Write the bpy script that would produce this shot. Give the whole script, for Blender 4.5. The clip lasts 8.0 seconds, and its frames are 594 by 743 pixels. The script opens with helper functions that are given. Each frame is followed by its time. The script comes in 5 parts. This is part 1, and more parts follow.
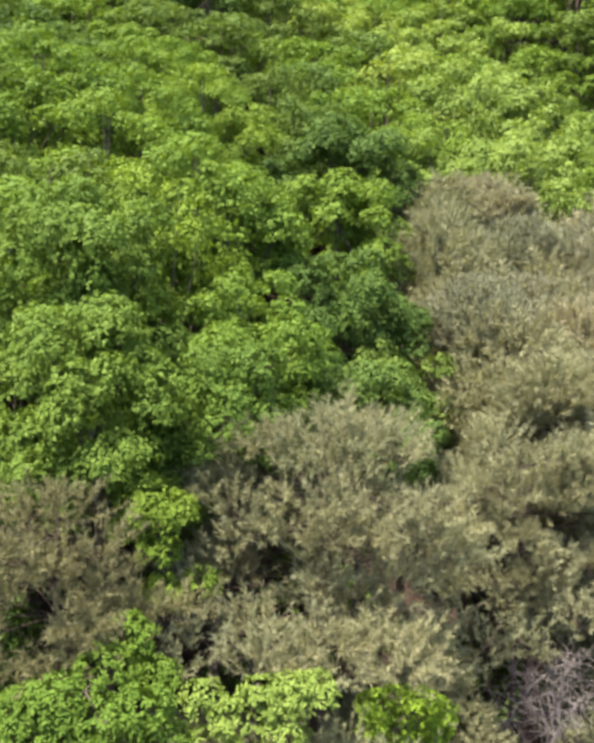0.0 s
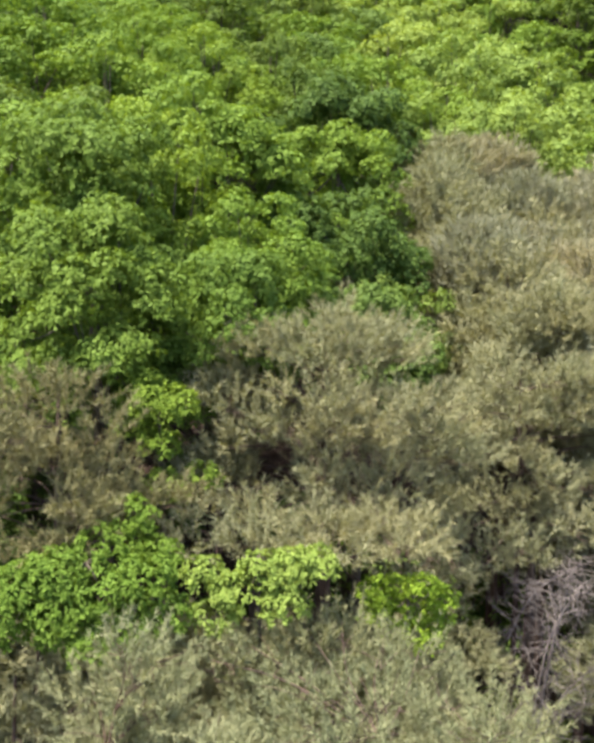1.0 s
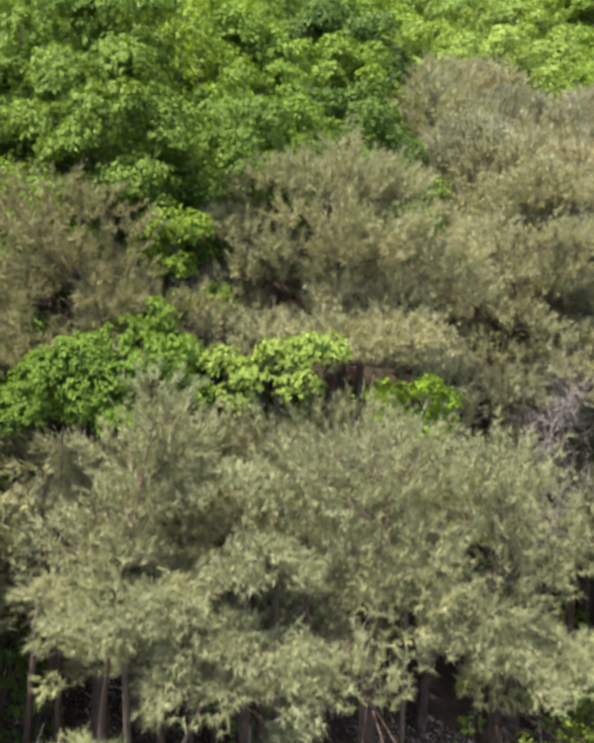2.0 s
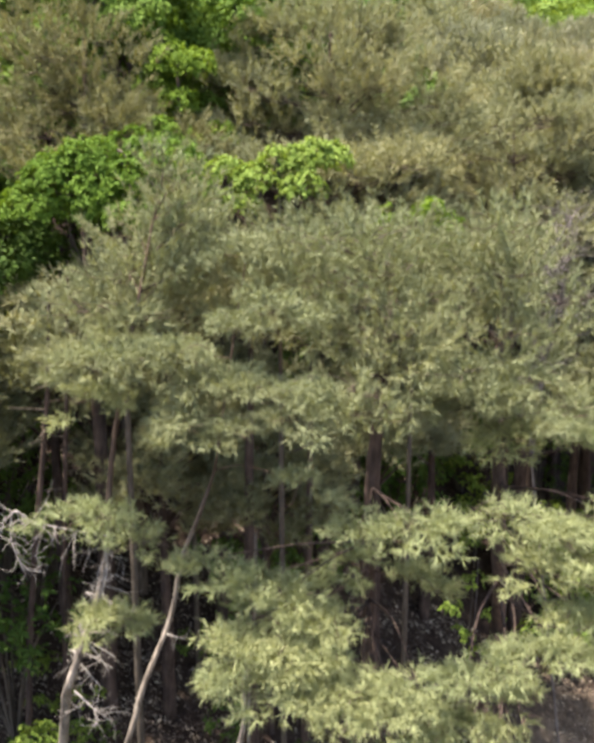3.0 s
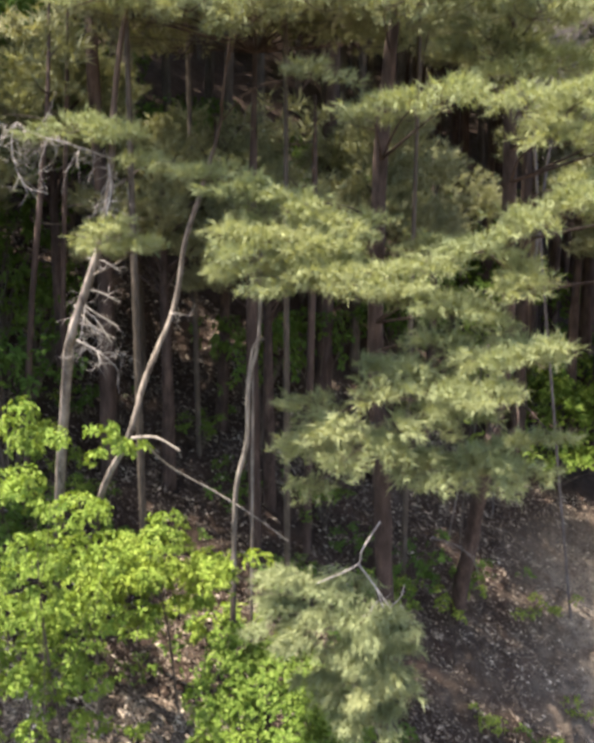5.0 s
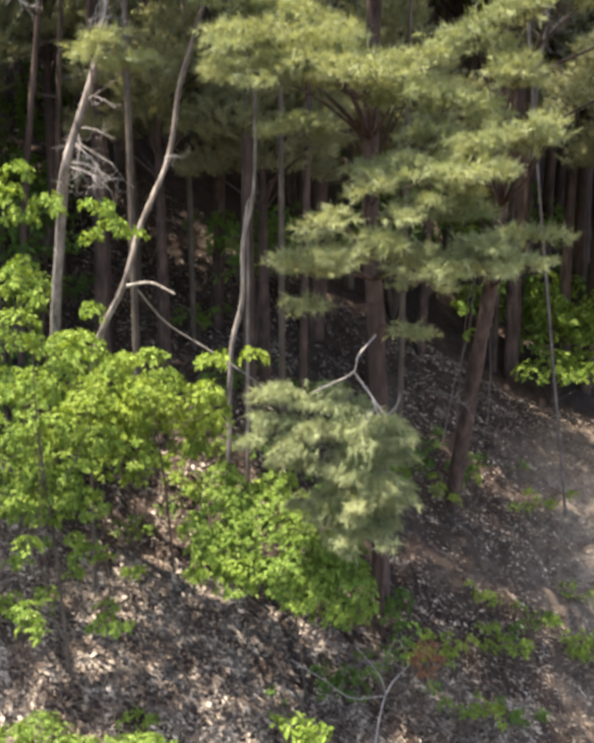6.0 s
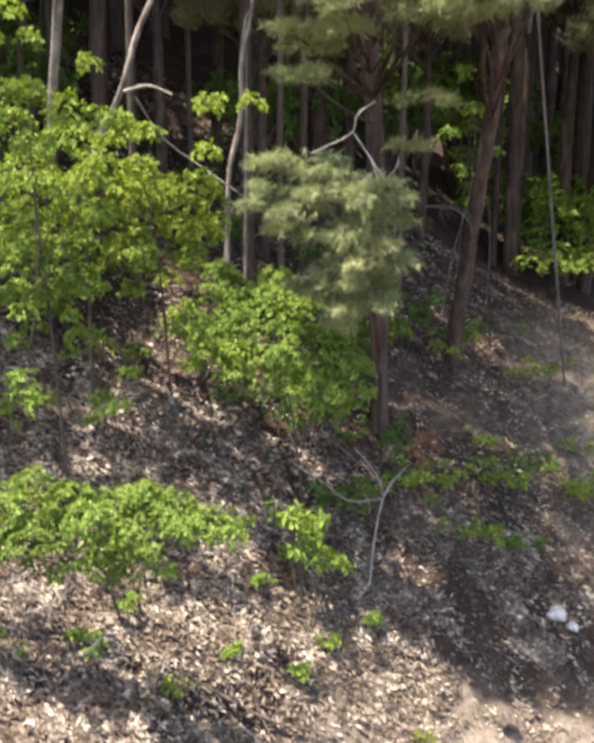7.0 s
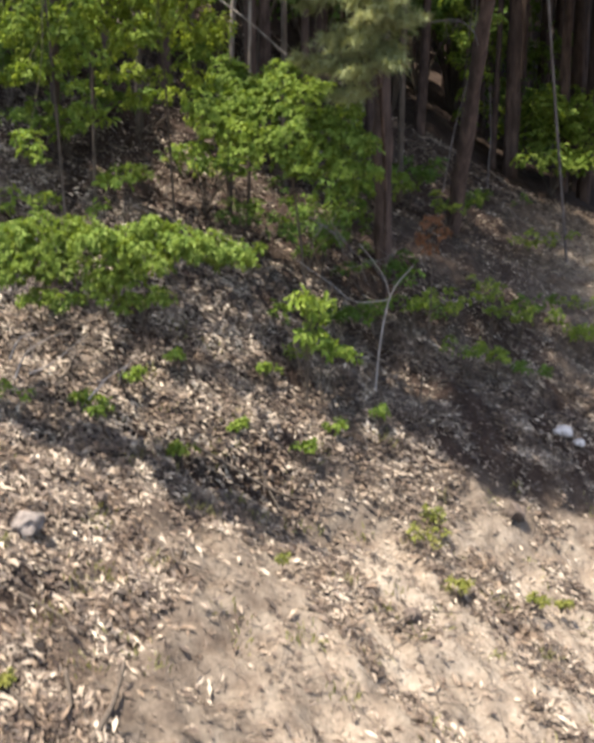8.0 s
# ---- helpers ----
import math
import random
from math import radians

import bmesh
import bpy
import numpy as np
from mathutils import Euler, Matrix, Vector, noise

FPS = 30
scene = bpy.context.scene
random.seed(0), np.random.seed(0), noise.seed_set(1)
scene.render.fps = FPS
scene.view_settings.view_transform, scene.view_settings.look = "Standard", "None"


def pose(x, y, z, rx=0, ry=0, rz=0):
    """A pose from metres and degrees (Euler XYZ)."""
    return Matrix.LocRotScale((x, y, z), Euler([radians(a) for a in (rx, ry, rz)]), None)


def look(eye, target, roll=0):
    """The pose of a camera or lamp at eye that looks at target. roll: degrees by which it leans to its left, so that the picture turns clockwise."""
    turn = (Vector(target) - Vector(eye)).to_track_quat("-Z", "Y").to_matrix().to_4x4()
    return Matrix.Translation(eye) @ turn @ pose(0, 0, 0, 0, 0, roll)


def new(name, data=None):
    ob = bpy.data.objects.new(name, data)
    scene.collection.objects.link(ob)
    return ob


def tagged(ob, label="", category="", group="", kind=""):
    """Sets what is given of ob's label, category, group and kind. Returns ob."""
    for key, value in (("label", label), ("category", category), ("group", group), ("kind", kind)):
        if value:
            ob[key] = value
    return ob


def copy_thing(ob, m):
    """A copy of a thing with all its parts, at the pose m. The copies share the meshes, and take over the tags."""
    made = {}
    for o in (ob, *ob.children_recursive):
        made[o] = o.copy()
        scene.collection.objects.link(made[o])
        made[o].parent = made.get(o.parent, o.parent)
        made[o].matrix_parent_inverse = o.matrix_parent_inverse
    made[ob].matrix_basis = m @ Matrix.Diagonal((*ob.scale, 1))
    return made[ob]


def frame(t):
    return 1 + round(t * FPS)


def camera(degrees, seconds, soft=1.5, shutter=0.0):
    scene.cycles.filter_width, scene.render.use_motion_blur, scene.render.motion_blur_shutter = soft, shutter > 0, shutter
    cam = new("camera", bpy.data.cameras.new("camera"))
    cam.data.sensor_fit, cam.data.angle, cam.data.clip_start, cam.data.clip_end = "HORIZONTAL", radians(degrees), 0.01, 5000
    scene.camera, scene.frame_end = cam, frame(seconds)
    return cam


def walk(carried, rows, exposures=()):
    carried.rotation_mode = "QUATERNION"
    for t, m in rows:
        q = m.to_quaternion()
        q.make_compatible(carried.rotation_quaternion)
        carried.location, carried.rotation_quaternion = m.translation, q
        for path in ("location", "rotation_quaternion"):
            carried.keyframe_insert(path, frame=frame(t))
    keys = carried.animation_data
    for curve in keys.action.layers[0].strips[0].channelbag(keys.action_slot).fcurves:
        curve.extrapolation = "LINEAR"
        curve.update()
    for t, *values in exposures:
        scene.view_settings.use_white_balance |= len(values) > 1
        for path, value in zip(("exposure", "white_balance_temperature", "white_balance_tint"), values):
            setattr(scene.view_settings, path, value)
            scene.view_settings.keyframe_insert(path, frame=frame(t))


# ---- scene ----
cam = camera(38.0, 8.0, soft=4.2, shutter=0.25)
PATH = [
    (0, (-0.000, 0.000, 20.000), (-0.213, 9.776, 17.906), 0.54),
    (0.5, (0.034, -0.170, 19.307), (-0.192, 9.612, 17.244), 0.46),
    (1, (0.043, -0.330, 18.542), (-0.194, 9.457, 16.505), 0.29),
    (1.2, (0.037, -0.453, 18.183), (-0.204, 9.336, 16.154), 0.30),
    (2.3, (-0.315, -1.702, 15.635), (-0.344, 8.059, 13.460), 0.06),
    (2.5, (-0.314, -1.812, 15.150), (-0.344, 7.957, 13.011), 0.01),
    (3, (-0.292, -2.050, 14.034), (-0.372, 7.728, 11.939), -0.23),
    (3.5, (-0.380, -2.226, 12.981), (-0.420, 7.565, 10.946), -0.08),
    (4, (-0.441, -2.369, 12.124), (-0.460, 7.407, 10.021), -0.04),
    (4.5, (-0.449, -2.503, 11.200), (-0.451, 7.279, 9.122), -0.15),
    (4.7, (-0.458, -2.552, 10.828), (-0.458, 7.231, 8.756), -0.12),
    (5.8, (-0.495, -2.928, 8.855), (-0.420, 6.852, 6.771), 0.10),
    (6, (-0.484, -3.025, 8.481), (-0.406, 6.763, 6.433), -0.14),
    (6.5, (-0.473, -3.296, 7.430), (-0.407, 6.490, 5.372), -0.08),
    (7, (-0.487, -3.416, 6.320), (-0.391, 6.355, 4.192), 0.04),
    (7.5, (-0.577, -3.605, 5.167), (-0.415, 6.177, 3.097), 0.12),
    (8, (-0.624, -3.834, 3.957), (-0.452, 5.963, 1.956), 0.21),
]
walk(cam, [(t, look(eye, target, roll)) for t, eye, target, roll in PATH],
     exposures=[(0, 1.8), (4.0, 1.99), (6.0, 2.14), (7.0, 2.08), (8.0, 1.66)])

# ---- light ----
SUN_FROM = Vector((-0.31, -0.11, 1.0)).normalized()
world = bpy.data.worlds.new("world")
scene.world = world
world.use_nodes = True
wn = world.node_tree.nodes
sky = wn.new("ShaderNodeTexSky")
sky.sky_type, sky.sun_disc = "NISHITA", False
sky.air_density, sky.dust_density = 0.9, 2.5
sky.sun_elevation = math.asin(SUN_FROM.z)
sky.sun_rotation = math.atan2(SUN_FROM.x, SUN_FROM.y)
world.node_tree.links.new(sky.outputs[0], wn["Background"].inputs[0])
wn["Background"].inputs[1].default_value = 0.15
sun = new("sun", bpy.data.lights.new("sun", "SUN"))
sun.data.energy, sun.data.angle, sun.data.color = 5.0, radians(0.6), (1.0, 0.93, 0.82)
sun.matrix_world = look(SUN_FROM * 60, (0, 0, 0))

rng = np.random.default_rng(11)


# ---- materials ----
def shader(name):
    m = bpy.data.materials.new(name)
    m.use_nodes = True
    t = m.node_tree
    return m, t, t.nodes["Principled BSDF"], t.nodes["Material Output"]


def ramp(t, fac, stops):
    r = t.nodes.new("ShaderNodeValToRGB")
    while len(r.color_ramp.elements) < len(stops):
        r.color_ramp.elements.new(0.5)
    for e, (p, c) in zip(r.color_ramp.elements, stops):
        e.position, e.color = p, (*c, 1)
    t.links.new(fac, r.inputs[0])
    return r.outputs[0]


def noise_tex(t, scale, detail=4.0, rough=0.55, coords="Object"):
    c = t.nodes.new("ShaderNodeTexCoord")
    n = t.nodes.new("ShaderNodeTexNoise")
    n.inputs["Scale"].default_value, n.inputs["Detail"].default_value, n.inputs["Roughness"].default_value = scale, detail, rough
    t.links.new(c.outputs[coords], n.inputs["Vector"])
    return n


def mix_colour(t, fac, a, b, kind="MIX"):
    x = t.nodes.new("ShaderNodeMix")
    x.data_type, x.blend_type = "RGBA", kind
    for socket, value in ((x.inputs[0], fac), (x.inputs[6], a), (x.inputs[7], b)):
        if isinstance(value, (int, float)):
            socket.default_value = value
        elif isinstance(value, tuple):
            socket.default_value = (*value, 1)
        else:
            t.links.new(value, socket)
    return x.outputs[2]


def foliage(name, stops, patch, glow=0.35, rough=0.6, scale=0.9, gloss=0.08, vary=1.0):
    """Leaves: each one its own tint, drifting slowly from bunch to bunch; light passes through them."""
    m, t, p, out = shader(name)
    g = t.nodes.new("ShaderNodeNewGeometry")
    tint = ramp(t, g.outputs["Random Per Island"], stops)
    n = noise_tex(t, scale, 3)
    colour = mix_colour(t, ramp(t, n.outputs["Fac"], [(0.35, (0, 0, 0)), (0.7, (1, 1, 1))]), tint, mix_colour(t, 0.6, tint, patch))
    own = t.nodes.new("ShaderNodeObjectInfo")
    tone = ramp(t, own.outputs["Random"], [(0.0, (0.74, 0.80, 0.80)), (0.5, (1.0, 1.0, 1.0)), (1.0, (1.22, 1.12, 1.0))])
    colour = mix_colour(t, vary, colour, tone, "MULTIPLY")
    t.links.new(colour, p.inputs["Base Color"])
    p.inputs["Roughness"].default_value = rough
    p.inputs["Specular IOR Level"].default_value = gloss
    tr = t.nodes.new("ShaderNodeBsdfTranslucent")
    t.links.new(mix_colour(t, 1.0, colour, (1.0, 0.95, 0.45), "MULTIPLY"), tr.inputs[0])
    mix = t.nodes.new("ShaderNodeMixShader")
    mix.inputs[0].default_value = glow
    t.links.new(p.outputs[0], mix.inputs[1])
    t.links.new(tr.outputs[0], mix.inputs[2])
    t.links.new(mix.outputs[0], out.inputs[0])
    return m


def bark(name, dark, light, scale=9.0, top=None, foot=None):
    m, t, p, out = shader(name)
    c = t.nodes.new("ShaderNodeTexCoord")
    mp = t.nodes.new("ShaderNodeMapping")
    mp.inputs["Scale"].default_value = (1, 1, 0.22)
    t.links.new(c.outputs["Object"], mp.inputs[0])
    n = t.nodes.new("ShaderNodeTexNoise")
    n.inputs["Scale"].default_value, n.inputs["Detail"].default_value, n.inputs["Roughness"].default_value = scale, 8, 0.7
    t.links.new(mp.outputs[0], n.inputs["Vector"])
    big = noise_tex(t, 1.7, 2)
    a = ramp(t, n.outputs["Fac"], [(0.32, dark), (0.66, light)])
    colour = mix_colour(t, ramp(t, big.outputs["Fac"], [(0.4, (0, 0, 0)), (0.75, (0.7, 0.7, 0.7))]), a, dark)
    if top:
        up, s = t.nodes.new("ShaderNodeMapRange"), t.nodes.new("ShaderNodeSeparateXYZ")
        up.inputs[1].default_value, up.inputs[2].default_value = 4.9, 6.6
        t.links.new(c.outputs["Object"], s.inputs[0])
        t.links.new(s.outputs[2], up.inputs[0])
        colour = mix_colour(t, up.outputs[0], colour, mix_colour(t, n.outputs["Fac"], tuple(0.4 * v for v in top), top))
    # leaf shade on the lower trunk, painted into the bark colour below this height
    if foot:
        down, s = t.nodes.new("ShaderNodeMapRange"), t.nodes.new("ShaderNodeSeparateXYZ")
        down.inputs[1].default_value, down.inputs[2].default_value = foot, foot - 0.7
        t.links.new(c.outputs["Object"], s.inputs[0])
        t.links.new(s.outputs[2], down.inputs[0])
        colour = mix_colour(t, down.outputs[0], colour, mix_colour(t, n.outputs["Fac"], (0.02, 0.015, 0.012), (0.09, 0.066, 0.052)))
    t.links.new(colour, p.inputs["Base Color"])
    p.inputs["Roughness"].default_value = 0.95
    p.inputs["Specular IOR Level"].default_value = 0.15
    b = t.nodes.new("ShaderNodeBump")
    b.inputs["Strength"].default_value, b.inputs["Distance"].default_value = 0.8, 0.03
    t.links.new(n.outputs["Fac"], b.inputs["Height"])
    t.links.new(b.outputs[0], p.inputs["Normal"])
    return m


OAK = foliage("oak_leaves", [(0.0, (0.080, 0.138, 0.020)), (0.5, (0.118, 0.190, 0.028)), (1.0, (0.165, 0.250, 0.042))], (0.156, 0.230, 0.030), glow=0.36, vary=0.6)
OAK_MID = foliage("full_oak_leaves", [(0.0, (0.064, 0.112, 0.019)), (0.5, (0.094, 0.154, 0.025)), (1.0, (0.134, 0.206, 0.037))], (0.122, 0.184, 0.027), glow=0.34, vary=0.5)
OAK_DARK = foliage("dark_oak_leaves", [(0.0, (0.054, 0.094, 0.021)), (0.5, (0.078, 0.128, 0.027)), (1.0, (0.112, 0.174, 0.036))], (0.100, 0.150, 0.028), glow=0.32)
OAK_PALE = foliage("pale_new_leaves", [(0.0, (0.135, 0.200, 0.044)), (0.5, (0.175, 0.250, 0.054)), (1.0, (0.230, 0.305, 0.072))], (0.192, 0.262, 0.050), glow=0.38, vary=0.6)
LIME = foliage("lime_leaves", [(0.0, (0.12, 0.20, 0.02)), (0.5, (0.18, 0.285, 0.03)), (1.0, (0.26, 0.37, 0.05))], (0.20, 0.285, 0.027), glow=0.4, vary=0.2)
BUSH = foliage("bush_leaves", [(0.0, (0.080, 0.132, 0.024)), (0.5, (0.152, 0.222, 0.040)), (1.0, (0.270, 0.335, 0.085))], (0.208, 0.268, 0.038), glow=0.38, scale=1.6, vary=0.5)
PINE = foliage("pine_needles", [(0.0, (0.168, 0.182, 0.092)), (0.5, (0.243, 0.262, 0.133)), (1.0, (0.322, 0.342, 0.176))], (0.268, 0.285, 0.142), glow=0.3, scale=1.2, gloss=0.05, vary=0.35)
PINE_OLIVE = foliage("old_pine_needles", [(0.0, (0.136, 0.148, 0.078)), (0.5, (0.194, 0.208, 0.112)), (1.0, (0.262, 0.276, 0.148))], (0.225, 0.222, 0.122), glow=0.28, scale=1.2, gloss=0.05, vary=0.4)
PINE_DUSK = foliage("dull_pine_needles", [(0.0, (0.122, 0.118, 0.060)), (0.5, (0.178, 0.170, 0.086)), (1.0, (0.245, 0.235, 0.122))], (0.20, 0.185, 0.095), glow=0.25, scale=1.0, gloss=0.05, vary=0.3)
PINE_GREY = foliage("grey_pine_needles", [(0.0, (0.158, 0.163, 0.090)), (0.5, (0.226, 0.231, 0.130)), (1.0, (0.308, 0.310, 0.178))], (0.255, 0.240, 0.143), glow=0.28, scale=0.8, gloss=0.05, vary=0.45)
PINE_BROWN = foliage("browned_pine_needles", [(0.0, (0.168, 0.156, 0.100)), (0.5, (0.247, 0.233, 0.152)), (1.0, (0.332, 0.316, 0.210))], (0.255, 0.26, 0.165), glow=0.28, scale=0.6, gloss=0.05, vary=0.6)
BUSH_DEEP = foliage("deep_bush_leaves", [(0.0, (0.052, 0.092, 0.018)), (0.5, (0.115, 0.172, 0.032)), (1.0, (0.230, 0.290, 0.078))], (0.165, 0.216, 0.034), glow=0.36, scale=2.4, vary=0.4)
HERB = foliage("pale_herb_leaves", [(0.0, (0.085, 0.105, 0.024)), (0.5, (0.145, 0.165, 0.038)), (1.0, (0.24, 0.255, 0.075))], (0.19, 0.175, 0.05), glow=0.3, scale=6.0)
RUST = foliage("rust_leaves", [(0.0, (0.13, 0.06, 0.035)), (1.0, (0.26, 0.13, 0.075))], (0.2, 0.11, 0.06))
STRAW = foliage("yellowed_grass", [(0.0, (0.10, 0.085, 0.035)), (0.5, (0.17, 0.155, 0.06)), (1.0, (0.27, 0.24, 0.12))], (0.17, 0.18, 0.05))
PINE_BARK = bark("pine_bark", (0.024, 0.017, 0.014), (0.118, 0.080, 0.064))
# last number of the flaked and stem bark: where their painted shade begins
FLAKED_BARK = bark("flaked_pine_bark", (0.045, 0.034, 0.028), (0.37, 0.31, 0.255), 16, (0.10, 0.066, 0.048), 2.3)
PALE_BARK = bark("pale_bark", (0.075, 0.06, 0.05), (0.44, 0.38, 0.32), 15)
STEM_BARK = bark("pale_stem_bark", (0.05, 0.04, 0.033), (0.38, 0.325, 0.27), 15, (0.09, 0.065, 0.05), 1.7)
DEAD = bark("dead_wood", (0.17, 0.145, 0.13), (0.44, 0.39, 0.345), 20)
GREY_WOOD = bark("weathered_twigs", (0.065, 0.053, 0.048), (0.20, 0.172, 0.158), 20)
TWIG = bark("twig_bark", (0.045, 0.036, 0.028), (0.14, 0.11, 0.085), 18)


def litter_leaf():
    m, t, p, out = shader("fallen_leaves")
    g = t.nodes.new("ShaderNodeNewGeometry")
    old = ramp(t, g.outputs["Random Per Island"], [(0.0, (0.024, 0.015, 0.009)), (0.5, (0.074, 0.047, 0.030)), (1.0, (0.185, 0.128, 0.083))])
    fresh = ramp(t, g.outputs["Random Per Island"], [(0.0, (0.040, 0.026, 0.018)), (0.38, (0.160, 0.116, 0.083)), (0.75, (0.38, 0.312, 0.232)), (1.0, (0.60, 0.515, 0.40))])
    n = noise_tex(t, 2.6, 8, 0.75)
    fac = ramp(t, n.outputs["Fac"], [(0.45, (0, 0, 0)), (0.62, (1, 1, 1))])
    t.links.new(mix_colour(t, fac, old, fresh), p.inputs["Base Color"])
    p.inputs["Roughness"].default_value = 0.7
    return m


LITTER = litter_leaf()


def soil():
    """Sandy soil with darker humus in broad patches that also carry painted shade, gravel and root relief."""
    m, t, p, out = shader("soil")
    big, mid, fine = noise_tex(t, 0.55, 4), noise_tex(t, 4.0, 6, 0.65), noise_tex(t, 34.0, 5, 0.7)
    sand = ramp(t, mid.outputs["Fac"], [(0.3, (0.150, 0.112, 0.083)), (0.5, (0.243, 0.196, 0.150)), (0.72, (0.325, 0.275, 0.216))])
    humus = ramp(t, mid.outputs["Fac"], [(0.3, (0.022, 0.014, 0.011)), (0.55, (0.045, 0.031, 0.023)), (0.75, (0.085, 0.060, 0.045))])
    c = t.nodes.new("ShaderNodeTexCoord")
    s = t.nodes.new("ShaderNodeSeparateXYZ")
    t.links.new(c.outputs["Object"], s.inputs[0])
    # humus starts at the trees' shade line, so its dark colour deepens that shade
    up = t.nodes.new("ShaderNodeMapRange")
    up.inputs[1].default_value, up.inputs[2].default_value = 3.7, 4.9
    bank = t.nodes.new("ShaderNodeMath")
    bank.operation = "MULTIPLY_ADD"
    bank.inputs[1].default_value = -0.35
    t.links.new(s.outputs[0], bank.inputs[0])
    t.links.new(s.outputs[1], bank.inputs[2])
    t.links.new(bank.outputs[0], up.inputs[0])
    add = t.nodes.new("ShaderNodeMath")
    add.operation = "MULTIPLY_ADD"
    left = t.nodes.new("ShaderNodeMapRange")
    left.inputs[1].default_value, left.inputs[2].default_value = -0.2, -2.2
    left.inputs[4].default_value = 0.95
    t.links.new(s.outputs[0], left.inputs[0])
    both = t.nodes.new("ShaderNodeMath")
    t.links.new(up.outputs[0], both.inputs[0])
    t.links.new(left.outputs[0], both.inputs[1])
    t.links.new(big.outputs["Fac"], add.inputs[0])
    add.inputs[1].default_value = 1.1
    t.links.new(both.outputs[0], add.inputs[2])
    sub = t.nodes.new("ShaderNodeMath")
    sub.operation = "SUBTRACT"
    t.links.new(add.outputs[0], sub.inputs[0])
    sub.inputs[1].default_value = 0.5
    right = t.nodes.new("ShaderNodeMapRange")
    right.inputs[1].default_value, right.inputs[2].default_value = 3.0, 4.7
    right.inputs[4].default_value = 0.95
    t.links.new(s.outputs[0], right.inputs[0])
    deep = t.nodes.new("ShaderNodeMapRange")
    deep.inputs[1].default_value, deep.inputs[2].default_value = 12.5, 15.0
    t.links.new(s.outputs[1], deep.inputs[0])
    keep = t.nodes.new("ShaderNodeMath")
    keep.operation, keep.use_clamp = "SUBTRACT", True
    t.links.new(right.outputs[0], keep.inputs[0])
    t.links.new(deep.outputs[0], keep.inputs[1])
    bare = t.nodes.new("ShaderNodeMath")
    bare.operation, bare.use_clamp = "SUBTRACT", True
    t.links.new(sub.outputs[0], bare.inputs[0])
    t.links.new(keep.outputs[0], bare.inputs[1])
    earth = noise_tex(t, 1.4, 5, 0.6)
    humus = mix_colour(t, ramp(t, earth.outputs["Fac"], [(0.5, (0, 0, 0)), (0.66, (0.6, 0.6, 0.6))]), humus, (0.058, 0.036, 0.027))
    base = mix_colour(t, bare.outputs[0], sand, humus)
    speck = ramp(t, fine.outputs["Fac"], [(0.35, (0.55, 0.55, 0.55)), (0.6, (1, 1, 1))])
    t.links.new(mix_colour(t, 0.8, base, speck, "MULTIPLY"), p.inputs["Base Color"])
    p.inputs["Roughness"].default_value = 1.0
    p.inputs["Specular IOR Level"].default_value = 0.1
    b = t.nodes.new("ShaderNodeBump")
    b.inputs["Strength"].default_value, b.inputs["Distance"].default_value = 0.9, 0.04
    t.links.new(mix_colour(t, 0.5, mid.outputs["Fac"], fine.outputs["Fac"]), b.inputs["Height"])
    t.links.new(b.outputs[0], p.inputs["Normal"])
    return m


SOIL = soil()


# ---- mesh tools ----
def unit(v):
    return v / np.maximum(np.linalg.norm(v, axis=-1, keepdims=True), 1e-9)


def mesh_of(name, verts, faces, material, smooth=False):
    me = bpy.data.meshes.new(name)
    verts, faces = np.asarray(verts, np.float32), np.asarray(faces, np.int32)
    me.vertices.add(len(verts))
    me.vertices.foreach_set("co", verts.ravel())
    me.loops.add(faces.size)
    me.loops.foreach_set("vertex_index", faces.ravel())
    me.polygons.add(len(faces))
    me.polygons.foreach_set("loop_start", np.arange(0, faces.size, faces.shape[1], dtype=np.int32))
    me.polygons.foreach_set("use_smooth", np.full(len(faces), smooth))
    me.update(calc_edges=True)
    me.materials.append(material)
    return me


def part(name, mesh, parent, label=""):
    ob = new(name, mesh)
    ob.parent = parent
    return tagged(ob, label)


def thing(name, x, y, z, label, category, group="", kind=""):
    ob = new(name)
    ob.location = (x, y, z)
    return tagged(ob, label, category, group, kind)


